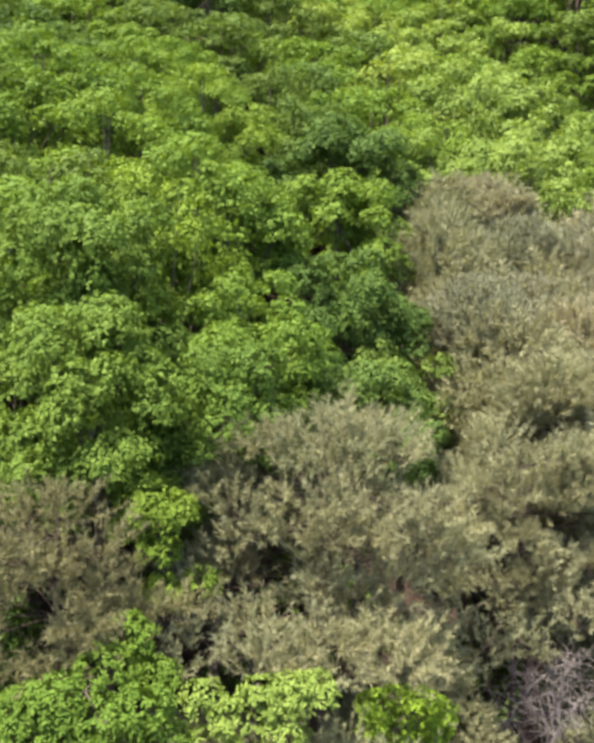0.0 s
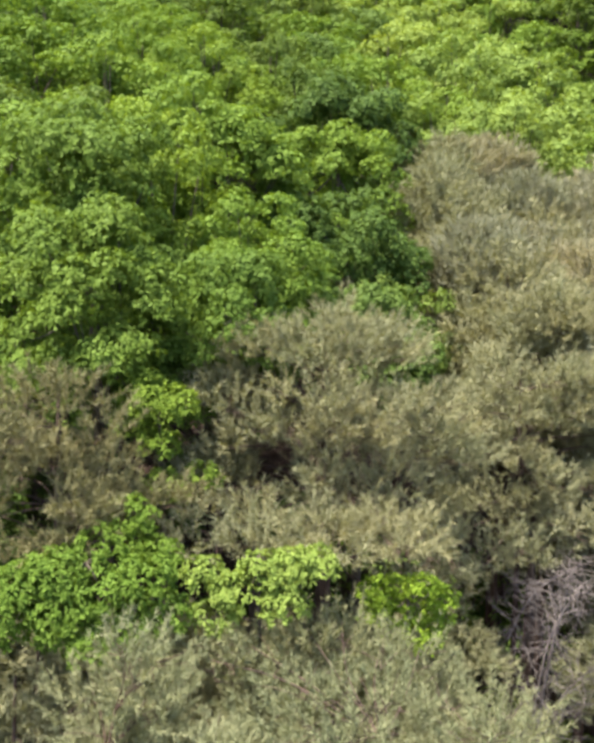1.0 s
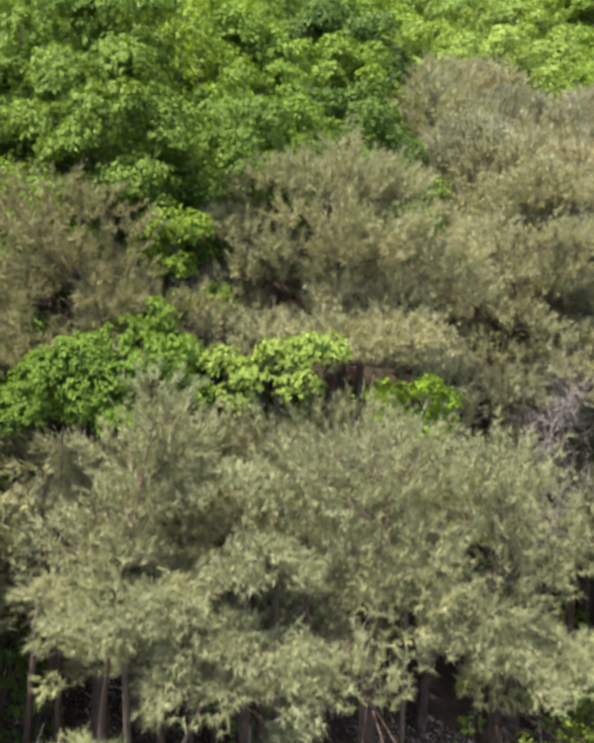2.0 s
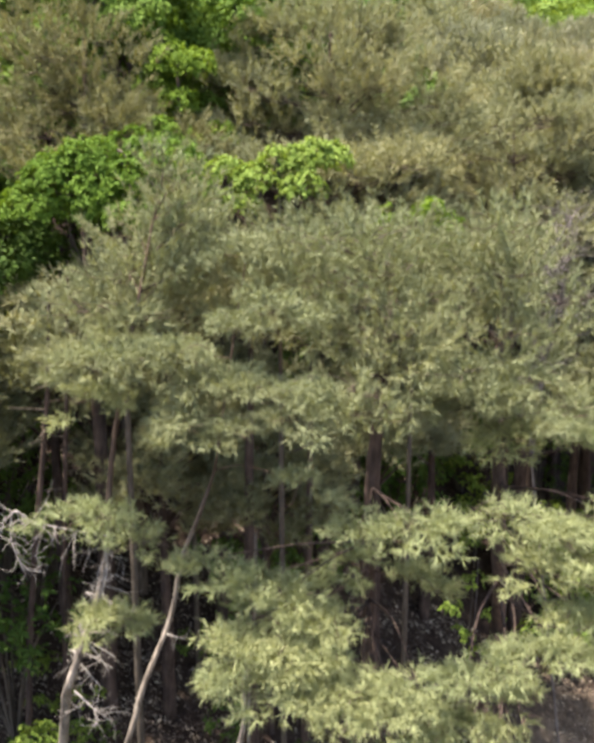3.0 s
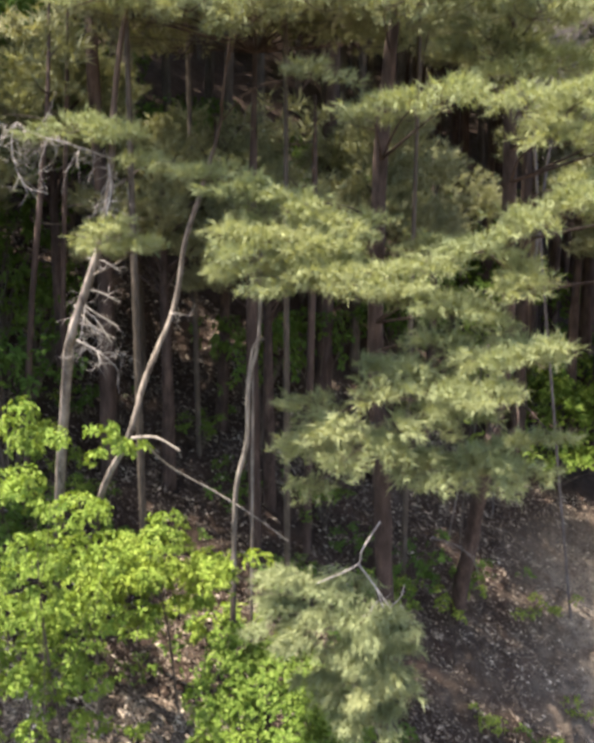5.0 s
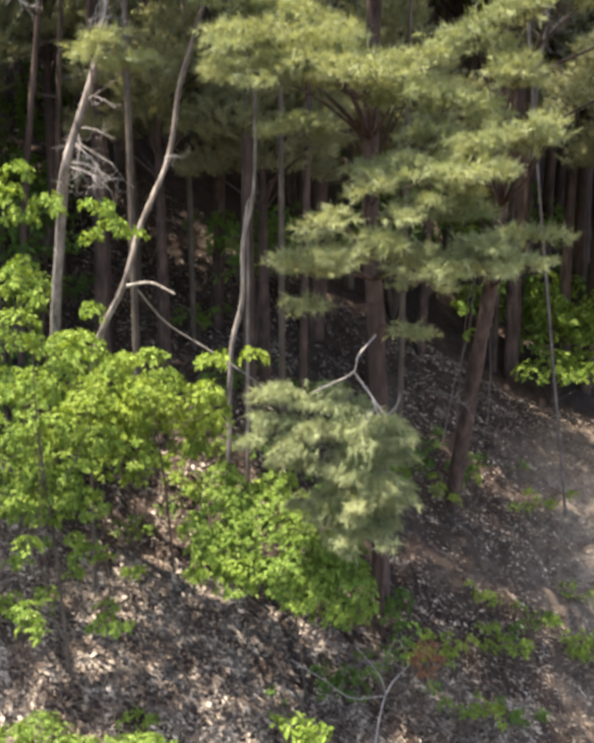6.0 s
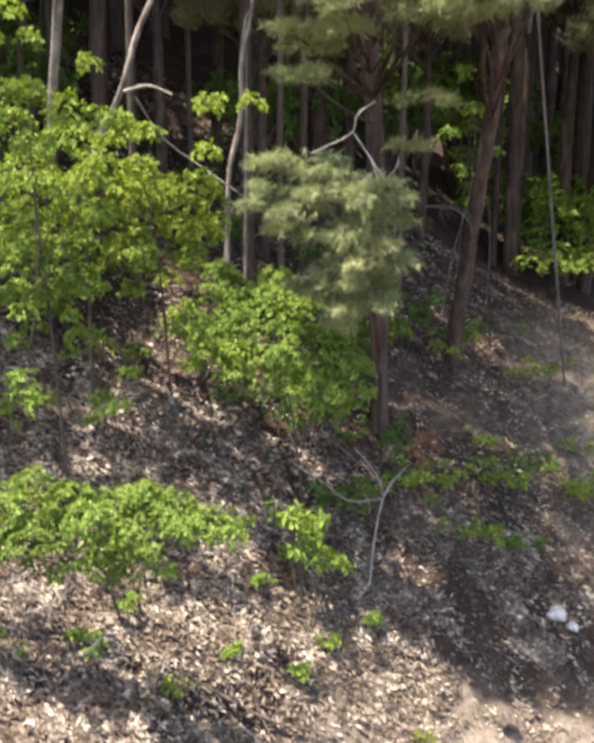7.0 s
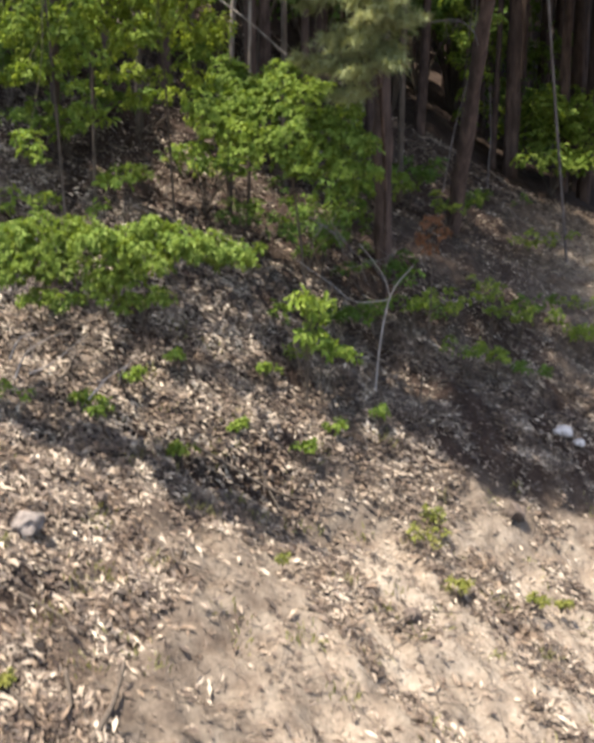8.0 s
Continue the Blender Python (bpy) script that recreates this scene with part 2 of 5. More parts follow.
def ground(x, y):
    """Height of the slope: it climbs away from the camera and falls to the right, easing off high up and at the foot."""
    x, y = np.asarray(x, float), np.asarray(y, float)
    xs = 9 * np.tanh(x / 9)
    up = np.maximum(y - 6, 0)
    z = -1.723 - 0.381 * xs + 0.64 * y - 0.118 * up - 0.024 * np.minimum(up, 12) * xs + 0.463 * np.maximum(4.2 - y, 0)
    z = z - 0.13 * np.maximum(y - 14, 0)
    z = z + 6.0 * np.clip((y - 34) / 22, 0, 1) ** 1.5 * np.clip((x - 1) / 9, 0, 1.6)
    z = z + 0.10 * np.sin(1.3 * x + 0.6 * y) * np.sin(0.9 * y - 0.7 * x + 1) * np.clip((y - 1) / 3, 0, 1)
    z = z - 0.3 * np.exp(-((x - 0.5) ** 2) / 0.9 - ((y - 6.5) ** 2) / 0.45) + 0.16 * np.exp(-((x + 0.9) ** 2) / 1.4 - ((y - 4.7) ** 2) / 0.12)
    z = z - 0.15 * np.exp(-((x - 1.8) ** 2) / 1.2 - ((y - 4.9) ** 2) / 0.8) - 0.15 * np.exp(-((x + 2.2) ** 2) / 0.8 - ((y - 1.9) ** 2) / 0.8)
    lip = np.clip((1.0 - np.abs(x + 0.75) / 1.0) * 3, 0, 1)
    z = z - 0.18 * lip / (1 + np.exp(np.clip((y - 4.22 - 0.06 * np.sin(5 * x)) / 0.018, -50, 50))) * np.clip((y - 2.9) / 1.2, 0, 1)
    return z


def bend(points, steps):
    """Points along a smooth line through the given ones."""
    p = np.asarray(points, float)
    p = np.vstack([2 * p[0] - p[1], p, 2 * p[-1] - p[-2]])
    out = []
    for a, b, c, d in zip(p[:-3], p[1:-2], p[2:-1], p[3:]):
        for s in np.linspace(0, 1, steps, endpoint=False):
            out.append(0.5 * (2 * b + (c - a) * s + (2 * a - 5 * b + 4 * c - d) * s * s + (3 * b - a - 3 * c + d) * s ** 3))
    return np.array(out + [p[-2]])


def tube(line, radii, sides=6, rough=0.0):
    """A tapering round limb along a line: vertices and quads."""
    line = np.asarray(line, float)
    n = len(line)
    r = np.interp(np.linspace(0, 1, n), np.linspace(0, 1, len(radii)), radii)
    d = unit(np.gradient(line, axis=0))
    ref = np.where(np.abs(d[:, 2:3]) > 0.9, [[1.0, 0, 0]], [[0, 0, 1.0]])
    ref[:] = [0.31, 0.95, 0.02] if abs(d[:, 2]).mean() > 0.6 else [0.05, 0.1, 0.99]
    u = unit(np.cross(d, ref))
    v = np.cross(d, u)
    a = np.linspace(0, 2 * np.pi, sides, endpoint=False)
    ring = np.cos(a)[None, :, None] * u[:, None] + np.sin(a)[None, :, None] * v[:, None]
    wob = 1 + rough * rng.normal(size=(n, sides, 1))
    verts = (line[:, None] + ring * r[:, None, None] * wob).reshape(-1, 3)
    i, j = np.meshgrid(np.arange(n - 1), np.arange(sides), indexing="ij")
    k = (j + 1) % sides
    faces = np.stack([i * sides + j, i * sides + k, (i + 1) * sides + k, (i + 1) * sides + j], -1).reshape(-1, 4)
    return verts, faces


def join(pieces):
    verts, faces, n = [], [], 0
    for v, f in pieces:
        verts.append(v)
        faces.append(np.asarray(f) + n)
        n += len(v)
    return np.vstack(verts), np.vstack(faces)


def blades(at, normal, axis, length, width, fine=False):
    """Leaves at their stalks, each folded a little along its midrib. Fine ones have an ovate outline, the others are lozenges, or for fine=None plain triangles."""
    axis = unit(axis)
    side = unit(np.cross(axis, normal))
    up = np.cross(side, axis)
    n = len(at)
    length, width = np.broadcast_to(length, n)[:, None], np.broadcast_to(width, n)[:, None]
    if fine is None:
        tri = [at - side * width * 0.15 + axis * length * 0.1, at + axis * length * 0.5 + side * width * 0.75 + up * width * 0.1, at + axis * length - up * length * 0.15]
        return np.stack(tri, 1).reshape(-1, 3), np.arange(3 * n).reshape(-1, 3)
    if not fine:
        quad = [at, at + axis * length * 0.55 + side * width / 2 + up * width * 0.12, at + axis * length - up * length * 0.12,
                at + axis * length * 0.55 - side * width / 2 + up * width * 0.12]
        verts = np.stack(quad, 1).reshape(-1, 3)
        return verts, np.arange(4 * n).reshape(-1, 4)
    lift = up * width * 0.16
    six = [at, at + axis * length - up * length * 0.18,
           at + axis * length * 0.32 + side * width * 0.42 + lift, at + axis * length * 0.68 + side * width * 0.46 + lift * 0.5,
           at + axis * length * 0.32 - side * width * 0.42 + lift, at + axis * length * 0.68 - side * width * 0.46 + lift * 0.5]
    verts = np.stack(six, 1).reshape(-1, 3)
    k = 6 * np.arange(n)[:, None]
    faces = np.concatenate([k + [0, 1, 3, 2], k + [0, 4, 5, 1]])
    return verts, faces


def around(n, low=-0.35):
    """Random directions, none steeper down than low."""
    z = rng.uniform(low, 1, n)
    a = rng.uniform(0, 2 * np.pi, n)
    s = np.sqrt(1 - z * z)
    return np.stack([s * np.cos(a), s * np.sin(a), z], -1)


def leafage(clumps, leaf, close=1.2, per=8, fine=False, low=-0.35):
    """Leaves of a crown: every clump is a dome of bunches, every bunch a whorl of drooping leaves on a twig's end."""
    at, normal, axis = [], [], []
    for x, y, z, r in clumps:
        n = max(5, int(close * 5.0 * r * r / (1.25 * leaf) ** 2))
        d = around(n, low)
        deep = np.where(rng.uniform(size=n) < 0.8, rng.uniform(0.85, 1.0, n), rng.uniform(0.4, 0.85, n))
        c = np.array((x, y, z)) + d * np.array((1, 1, 0.8)) * r * deep[:, None] + rng.normal(size=(n, 3)) * 0.05 * r
        out = unit(d + np.array((0, 0, 0.55)) + rng.normal(size=(n, 3)) * 0.25)
        k = rng.normal(size=(n, per, 3))
        k = k - (k * out[:, None]).sum(-1, keepdims=True) * out[:, None]
        k = unit(k)
        rise = rng.uniform(-0.15, 0.6, (n, per, 1))
        a = unit(k + out[:, None] * rise + np.array((0, 0, -0.3)))
        nn = unit(out[:, None] - k * rise * 0.7 + rng.normal(size=(n, per, 3)) * 0.25)
        at.append((c[:, None] + k * leaf * 0.1 + rng.normal(size=(n, per, 3)) * leaf * 0.16).reshape(-1, 3))
        normal.append(nn.reshape(-1, 3))
        axis.append(a.reshape(-1, 3))
    at, normal, axis = np.vstack(at), np.vstack(normal), np.vstack(axis)
    size = leaf * rng.uniform(0.65, 1.25, len(at))
    return blades(at, normal, axis, size, size * rng.uniform(0.38, 0.55, len(at)), fine)


def needles(c, r, flat, heart, tuft=0.05, length=0.11, width=0.0095, per=13, close=1.0, tight=1.0, droop=0.0):
    """One spray of pine foliage about c: sub-sprays of upturned tufts, each a brush of needles. heart: the trunk that it grows away from."""
    c = np.array(c, float)
    r = 0.86 * r
    out = np.array((c[0] - heart[0], c[1] - heart[1], 0.0))
    out = out / max(np.linalg.norm(out), 0.05)
    side = np.array((-out[1], out[0], 0))
    m = max(5, int(14 * r * r / 0.16 / tight))
    q = np.sqrt(rng.uniform(0, 1, m)) * r
    a = rng.uniform(0, 2 * np.pi, m)
    sub = c + (q * np.cos(a) * 1.3)[:, None] * out + (q * np.sin(a) * 0.9)[:, None] * side
    sub[:, 2] += flat * r * (1 - 2.2 * (q / r) ** 2) + rng.normal(size=m) * 0.08 * r
    n = max(3, int(close * 3.2 * r * r / tuft ** 2 / m))
    g = rng.normal(size=(m, n, 3)) * np.array((0.10 * tight, 0.10 * tight, 0.035 / tight)) * (0.55 + r)
    at = (sub[:, None] + g).reshape(-1, 3)
    way = unit(np.array((0, 0, 0.5 / tight - droop)) + out * (0.5 + 0.5 * droop) + unit(at - c) * np.array((0.8, 0.8, 0.2)) + rng.normal(size=at.shape) * 0.35)
    at = np.repeat(at, per, 0)
    way = np.repeat(way, per, 0)
    size = length * rng.uniform(0.6, 1.2, (len(at), 1))
    along = rng.uniform(-0.5, 0.4, (len(at), 1)) * size
    d = unit(way + rng.normal(size=at.shape) * 0.55)
    s = unit(np.cross(d, rng.normal(size=at.shape)))
    b = at + way * along
    w = width * rng.uniform(0.7, 1.4, (len(at), 1))
    verts = np.stack([b - s * w * 0.5, b + s * w * 0.5, b + d * size], 1).reshape(-1, 3)
    return verts, np.arange(len(verts)).reshape(-1, 3)


def shoots(c, r, heart, length=0.12, width=0.009, per=9, close=1.0, rise=0.8):
    """One bough of a crown seen from above: upturned leading shoots, each with a sleeve of needles."""
    c = np.array(c, float)
    out = np.array((c[0] - heart[0], c[1] - heart[1], 0.0))
    out = out / max(np.linalg.norm(out), 0.3)
    m = max(6, int(close * 170 * r * r))
    d = around(m, -0.55)
    base = c + d * np.array((1, 1, 0.85)) * r * rng.uniform(0.35, 0.95, (m, 1))
    way = unit(0.75 * d * np.array((1, 1, 0.4)) + 0.35 * out + np.array((0, 0, rise)) + rng.normal(size=(m, 3)) * 0.22)
    reach = rng.uniform(0.16, 0.46, (m, 1, 1)) * (0.55 + r)
    k = 6
    s = (np.arange(k)[None, :, None] + rng.uniform(0, 1, (m, k, 1))) / k
    at = np.repeat((base[:, None] + way[:, None] * reach * s).reshape(-1, 3), per, 0)
    way = np.repeat(way, k * per, 0)
    n = unit(way * 0.85 + rng.normal(size=at.shape) * 0.5)
    side = unit(np.cross(n, rng.normal(size=at.shape)))
    size = length * rng.uniform(0.6, 1.2, (len(at), 1))
    w = width * rng.uniform(0.7, 1.4, (len(at), 1))
    verts = np.stack([at - side * w * 0.5, at + side * w * 0.5, at + n * size], 1).reshape(-1, 3)
    return verts, np.arange(len(verts)).reshape(-1, 3)


def twigs(c, r, heart, count, thick=0.006, droop=0.0):
    """Bare side twigs of a spray, fanning out from its limb."""
    c, heart = np.array(c, float), np.array(heart, float)
    made = []
    for _ in range(count):
        a = rng.uniform(0, 2 * np.pi)
        end = c + np.array((np.cos(a) * r, np.sin(a) * r, rng.normal() * 0.15 * r - droop * r * rng.uniform(0.2, 1)))
        start = c + (heart - c) * rng.uniform(0.0, 0.25) + np.array((0, 0, -0.1 * r))
        mid = (start + end) / 2 + rng.normal(size=3) * 0.12 * r
        made.append(tube(bend([start, mid, end], 3), [thick, thick * 0.35], 4))
    return join(made)


# ---- slope ----
def surface(x, y):
    """The slope with its hummocks and lumps of earth near the foot of the wood."""
    near = np.exp(-((x / 9) ** 2) - (((y - 6) / 12) ** 2))
    bumps = np.array([noise.fractal(Vector((a * 1.1, b * 1.1, 0.3)), 0.8, 2.1, 5) for a, b in zip(x.ravel(), y.ravel())]).reshape(x.shape)
    lumps = np.array([noise.turbulence(Vector((a * 2.6, b * 2.6, 7.7)), 4, False) for a, b in zip(x.ravel(), y.ravel())]).reshape(x.shape)
    return ground(x, y) + near * (0.08 * bumps + 0.15 * (lumps - 0.5))


def slope():
    xs = np.concatenate([np.linspace(-120, -8, 40, endpoint=False), np.arange(-8, -4, 0.2), np.arange(-4, 4.5, 0.055), np.arange(4.5, 9, 0.15), np.linspace(9, 120, 40)])
    ys = np.concatenate([np.linspace(-60, -2, 20, endpoint=False), np.arange(-2, 0, 0.15), np.arange(0, 7, 0.055), np.arange(7, 17, 0.15), np.linspace(17, 320, 90)])
    gx, gy = np.meshgrid(xs, ys)
    z = surface(gx, gy)
    nx, ny = len(xs), len(ys)
    i, j = np.meshgrid(np.arange(ny - 1), np.arange(nx - 1), indexing="ij")
    faces = np.stack([i * nx + j, i * nx + j + 1, (i + 1) * nx + j + 1, (i + 1) * nx + j], -1).reshape(-1, 4)
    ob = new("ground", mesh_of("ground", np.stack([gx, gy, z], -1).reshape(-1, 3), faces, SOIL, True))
    tagged(ob, "sandy hillside soil with dark humus and painted shade under the trees", "ground", kind="structure")


slope()


# ---- trees ----
def broadleaf(name, base, clumps, leaf, mat, label, trunk=0.09, wood=TWIG, close=1.2, per=8, fine=False, lean=(0, 0), low=-0.35, category="tree", crown="crown"):
    """A broad-leaved tree or bush: bent trunk, a limb to each clump, and the crown's leaves."""
    bx, by = base
    bz = float(ground(bx, by)) - 0.05
    root = np.array((bx, by, bz))
    ob = thing(name, bx, by, bz, label, category)
    c = np.array(clumps, float)
    heart = c[:, :3].mean(0)
    top = heart + np.array((0, 0, 0.25 * np.ptp(c[:, 2])))
    fork = root + (heart - root) * np.array((0.45, 0.45, 0.55)) + np.array((lean[0], lean[1], 0))
    line = bend([root, fork, heart, top], 6)
    v, f = tube(line - root, [trunk, trunk * 0.75, trunk * 0.45, trunk * 0.15], 8, 0.05)
    part("trunk", mesh_of("trunk", v, f, wood, True), ob)
    for x, y, z, r in clumps[:: 1 if len(clumps) < 25 else 4]:
        k = int(len(line) * rng.uniform(0.4, 0.8))
        s, e = line[k], np.array((x, y, z))
        mid = (s + e) / 2 + np.array((0, 0, -0.12 * np.linalg.norm(e - s))) + rng.normal(size=3) * 0.06
        v, f = tube(bend([s, mid, e], 4) - root, [trunk * 0.22, trunk * 0.06], 5)
        part("limb", mesh_of("limb", v, f, wood, True), ob)
    v, f = leafage(c - np.array((*root, 0)), leaf, close, per, fine, low)
    part(crown, mesh_of(crown, v, f, mat), ob)
    return ob


def pine(name, line, pads, mat, label, trunk=0.12, wood=PINE_BARK, flat=0.25, tuft=0.05, length=0.11, width=0.0095, per=13, close=1.0, twiggy=5, inner=99.0, tall=99.0, droop=0.25, category="pine tree", upper=None):
    """A pine: bent trunk through the given points, and at the end of each limb a flat spray of needles."""
    line = np.array(line, float)
    root = line[0].copy()
    ob = thing(name, *root, label, category)
    stem = bend(line, 6)
    v, f = tube(stem - root, [trunk, trunk * 0.85, trunk * 0.6, trunk * 0.2], 12, 0.09)
    part("trunk", mesh_of("trunk", v, f, wood, True), ob)
    below = [(x + 0.3 * (line[-1][0] - x), y + 0.3 * (line[-1][1] - y) + 0.25, z - 0.45, 0.95 * r) for x, y, z, r in pads if z > inner]
    for x, y, z, r in [*pads, *below]:
        e = np.array((x, y, z))
        gap = np.hypot(stem[:, 0] - x, stem[:, 1] - y)
        k = int(np.argmin(np.abs(stem[:, 2] - (z - 0.15 - 0.12 * gap))))
        s = stem[k]
        mid = (s + e) / 2 + np.array((0, 0, 0.04)) + rng.normal(size=3) * 0.05
        v1 = tube(bend([s, mid, e], 5) - root, [min(trunk * 0.2, 0.006 + 0.005 * np.linalg.norm(e - s)), 0.005], 6, 0.04)
        v2 = twigs(e - root, r, s - root, twiggy)
        limb = part("limb", mesh_of("limb", *join([v1, v2]), wood, True), ob)
        if z > tall:
            low = np.array((0, 0, 0.55 * r if tall > 0 else 0))
            v, f = shoots(e - root - low, r, s - root, length, width, 9, close)
        else:
            v, f = needles(e - root, r, flat, s - root, tuft, length, width * 0.85, per + 2, close * (1.4 if z < 10.4 else 1.0), 1.0, droop)
        part("needle_spray", mesh_of("needle_spray", v, f, upper if upper and z > tall - 0.7 else mat), limb)
    return ob


def g(x, y):
    return float(ground(x, y)) - 0.05


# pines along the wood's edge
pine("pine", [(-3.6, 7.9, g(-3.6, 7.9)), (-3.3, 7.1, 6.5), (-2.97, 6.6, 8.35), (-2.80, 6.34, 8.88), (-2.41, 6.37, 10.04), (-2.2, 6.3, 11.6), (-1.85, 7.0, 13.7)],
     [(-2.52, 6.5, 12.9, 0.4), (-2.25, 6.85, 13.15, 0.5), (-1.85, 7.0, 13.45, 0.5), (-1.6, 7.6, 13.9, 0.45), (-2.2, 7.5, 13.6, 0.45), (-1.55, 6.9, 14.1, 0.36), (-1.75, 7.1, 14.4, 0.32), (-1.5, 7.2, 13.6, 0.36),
      # the last three sprays of this row are added to shade the bank
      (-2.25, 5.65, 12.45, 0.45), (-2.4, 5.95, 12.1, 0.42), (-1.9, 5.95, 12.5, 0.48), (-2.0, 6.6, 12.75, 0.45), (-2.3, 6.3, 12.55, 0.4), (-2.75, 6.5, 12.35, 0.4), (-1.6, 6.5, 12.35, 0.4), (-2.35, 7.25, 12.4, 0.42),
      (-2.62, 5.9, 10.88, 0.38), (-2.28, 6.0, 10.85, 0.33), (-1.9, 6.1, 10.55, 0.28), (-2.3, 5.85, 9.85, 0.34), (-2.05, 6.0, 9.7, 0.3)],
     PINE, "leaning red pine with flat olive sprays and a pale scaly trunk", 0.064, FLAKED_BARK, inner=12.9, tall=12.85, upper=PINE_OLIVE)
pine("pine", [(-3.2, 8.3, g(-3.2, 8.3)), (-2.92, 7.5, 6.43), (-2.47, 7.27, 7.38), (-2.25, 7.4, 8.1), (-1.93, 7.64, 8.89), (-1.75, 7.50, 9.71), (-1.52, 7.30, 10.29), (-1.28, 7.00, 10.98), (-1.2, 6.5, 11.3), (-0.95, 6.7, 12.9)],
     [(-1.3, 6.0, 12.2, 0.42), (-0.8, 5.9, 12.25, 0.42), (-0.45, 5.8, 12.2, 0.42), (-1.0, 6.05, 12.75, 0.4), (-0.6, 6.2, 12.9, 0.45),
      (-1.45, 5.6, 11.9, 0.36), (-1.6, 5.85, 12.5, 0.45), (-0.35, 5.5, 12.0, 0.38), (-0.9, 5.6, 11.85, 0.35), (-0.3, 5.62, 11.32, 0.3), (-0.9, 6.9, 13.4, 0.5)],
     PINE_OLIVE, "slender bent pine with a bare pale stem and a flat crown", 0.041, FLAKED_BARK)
UPPER_TIERS = [(1.6, 5.26, 11.13, 0.4), (2.0, 5.04, 11.02, 0.4), (2.5, 5.2, 11.1, 0.45), (1.74, 4.97, 10.72, 0.34), (2.2, 5.0, 10.75, 0.36), (1.4, 6.35, 12.2, 0.48),
               (1.76, 5.83, 11.95, 0.45), (2.4, 6.0, 12.0, 0.5), (2.37, 6.85, 12.9, 0.5), (2.0, 7.4, 13.5, 0.52), (1.4, 7.2, 13.4, 0.5),
               (1.25, 6.0, 12.3, 0.42), (3.0, 5.3, 11.0, 0.5), (3.6, 5.6, 10.8, 0.55), (3.3, 4.9, 10.2, 0.5), (2.9, 4.7, 9.6, 0.45), (3.5, 6.3, 11.8, 0.55), (1.4, 8.4, 13.1, 0.5), (1.65, 6.7, 13.7, 0.42), (1.75, 6.6, 13.2, 0.42), (1.7, 6.4, 12.6, 0.42), (1.85, 6.2, 12.2, 0.4)]
LOWER_TIERS = [(1.9, 4.95, 10.3, 0.25), (1.85, 4.62, 10.15, 0.34), (1.5, 4.66, 10.0, 0.34), (1.12, 4.75, 9.8, 0.34), (0.72, 4.95, 9.67, 0.28), (2.3, 4.8, 10.3, 0.36),
               (1.5, 4.85, 9.5, 0.4), (1.0, 5.0, 9.25, 0.4), (0.8, 4.9, 8.95, 0.36), (0.42, 5.1, 8.68, 0.34), (0.74, 4.6, 8.66, 0.34), (1.1, 4.3, 8.63, 0.3),
               (1.42, 4.3, 8.9, 0.32), (1.72, 4.35, 9.0, 0.26), (0.39, 4.85, 8.02, 0.3), (0.78, 4.75, 7.85, 0.34), (1.2, 4.55, 7.95, 0.34), (1.5, 4.5, 7.9, 0.28),
               (0.06, 5.7, 7.85, 0.36), (-0.3, 6.0, 7.72, 0.33), (1.05, 4.9, 8.3, 0.3),
               (-0.12, 4.66, 8.21, 0.21), (0.22, 4.75, 8.49, 0.21), (0.56, 4.83, 8.74, 0.21), (0.89, 4.76, 8.62, 0.21), (1.10, 4.63, 8.85, 0.21), (1.48, 4.86, 8.94, 0.21), (1.71, 4.64, 8.89, 0.21), (0.72, 4.73, 8.41, 0.21), (1.06, 4.78, 8.49, 0.21), (0.38, 4.70, 8.29, 0.21), (-0.03, 4.73, 7.91, 0.21), (0.32, 4.87, 8.07, 0.21), (0.61, 4.74, 7.95, 0.21), (0.87, 4.76, 7.83, 0.21), (1.19, 4.89, 7.90, 0.21), (1.48, 4.68, 8.08, 0.21), (1.82, 4.87, 8.12, 0.21), (1.33, 4.71, 7.83, 0.21), (-0.45, 5.44, 7.77, 0.21), (-0.35, 5.61, 7.37, 0.21), (-0.31, 5.37, 8.09, 0.21)]
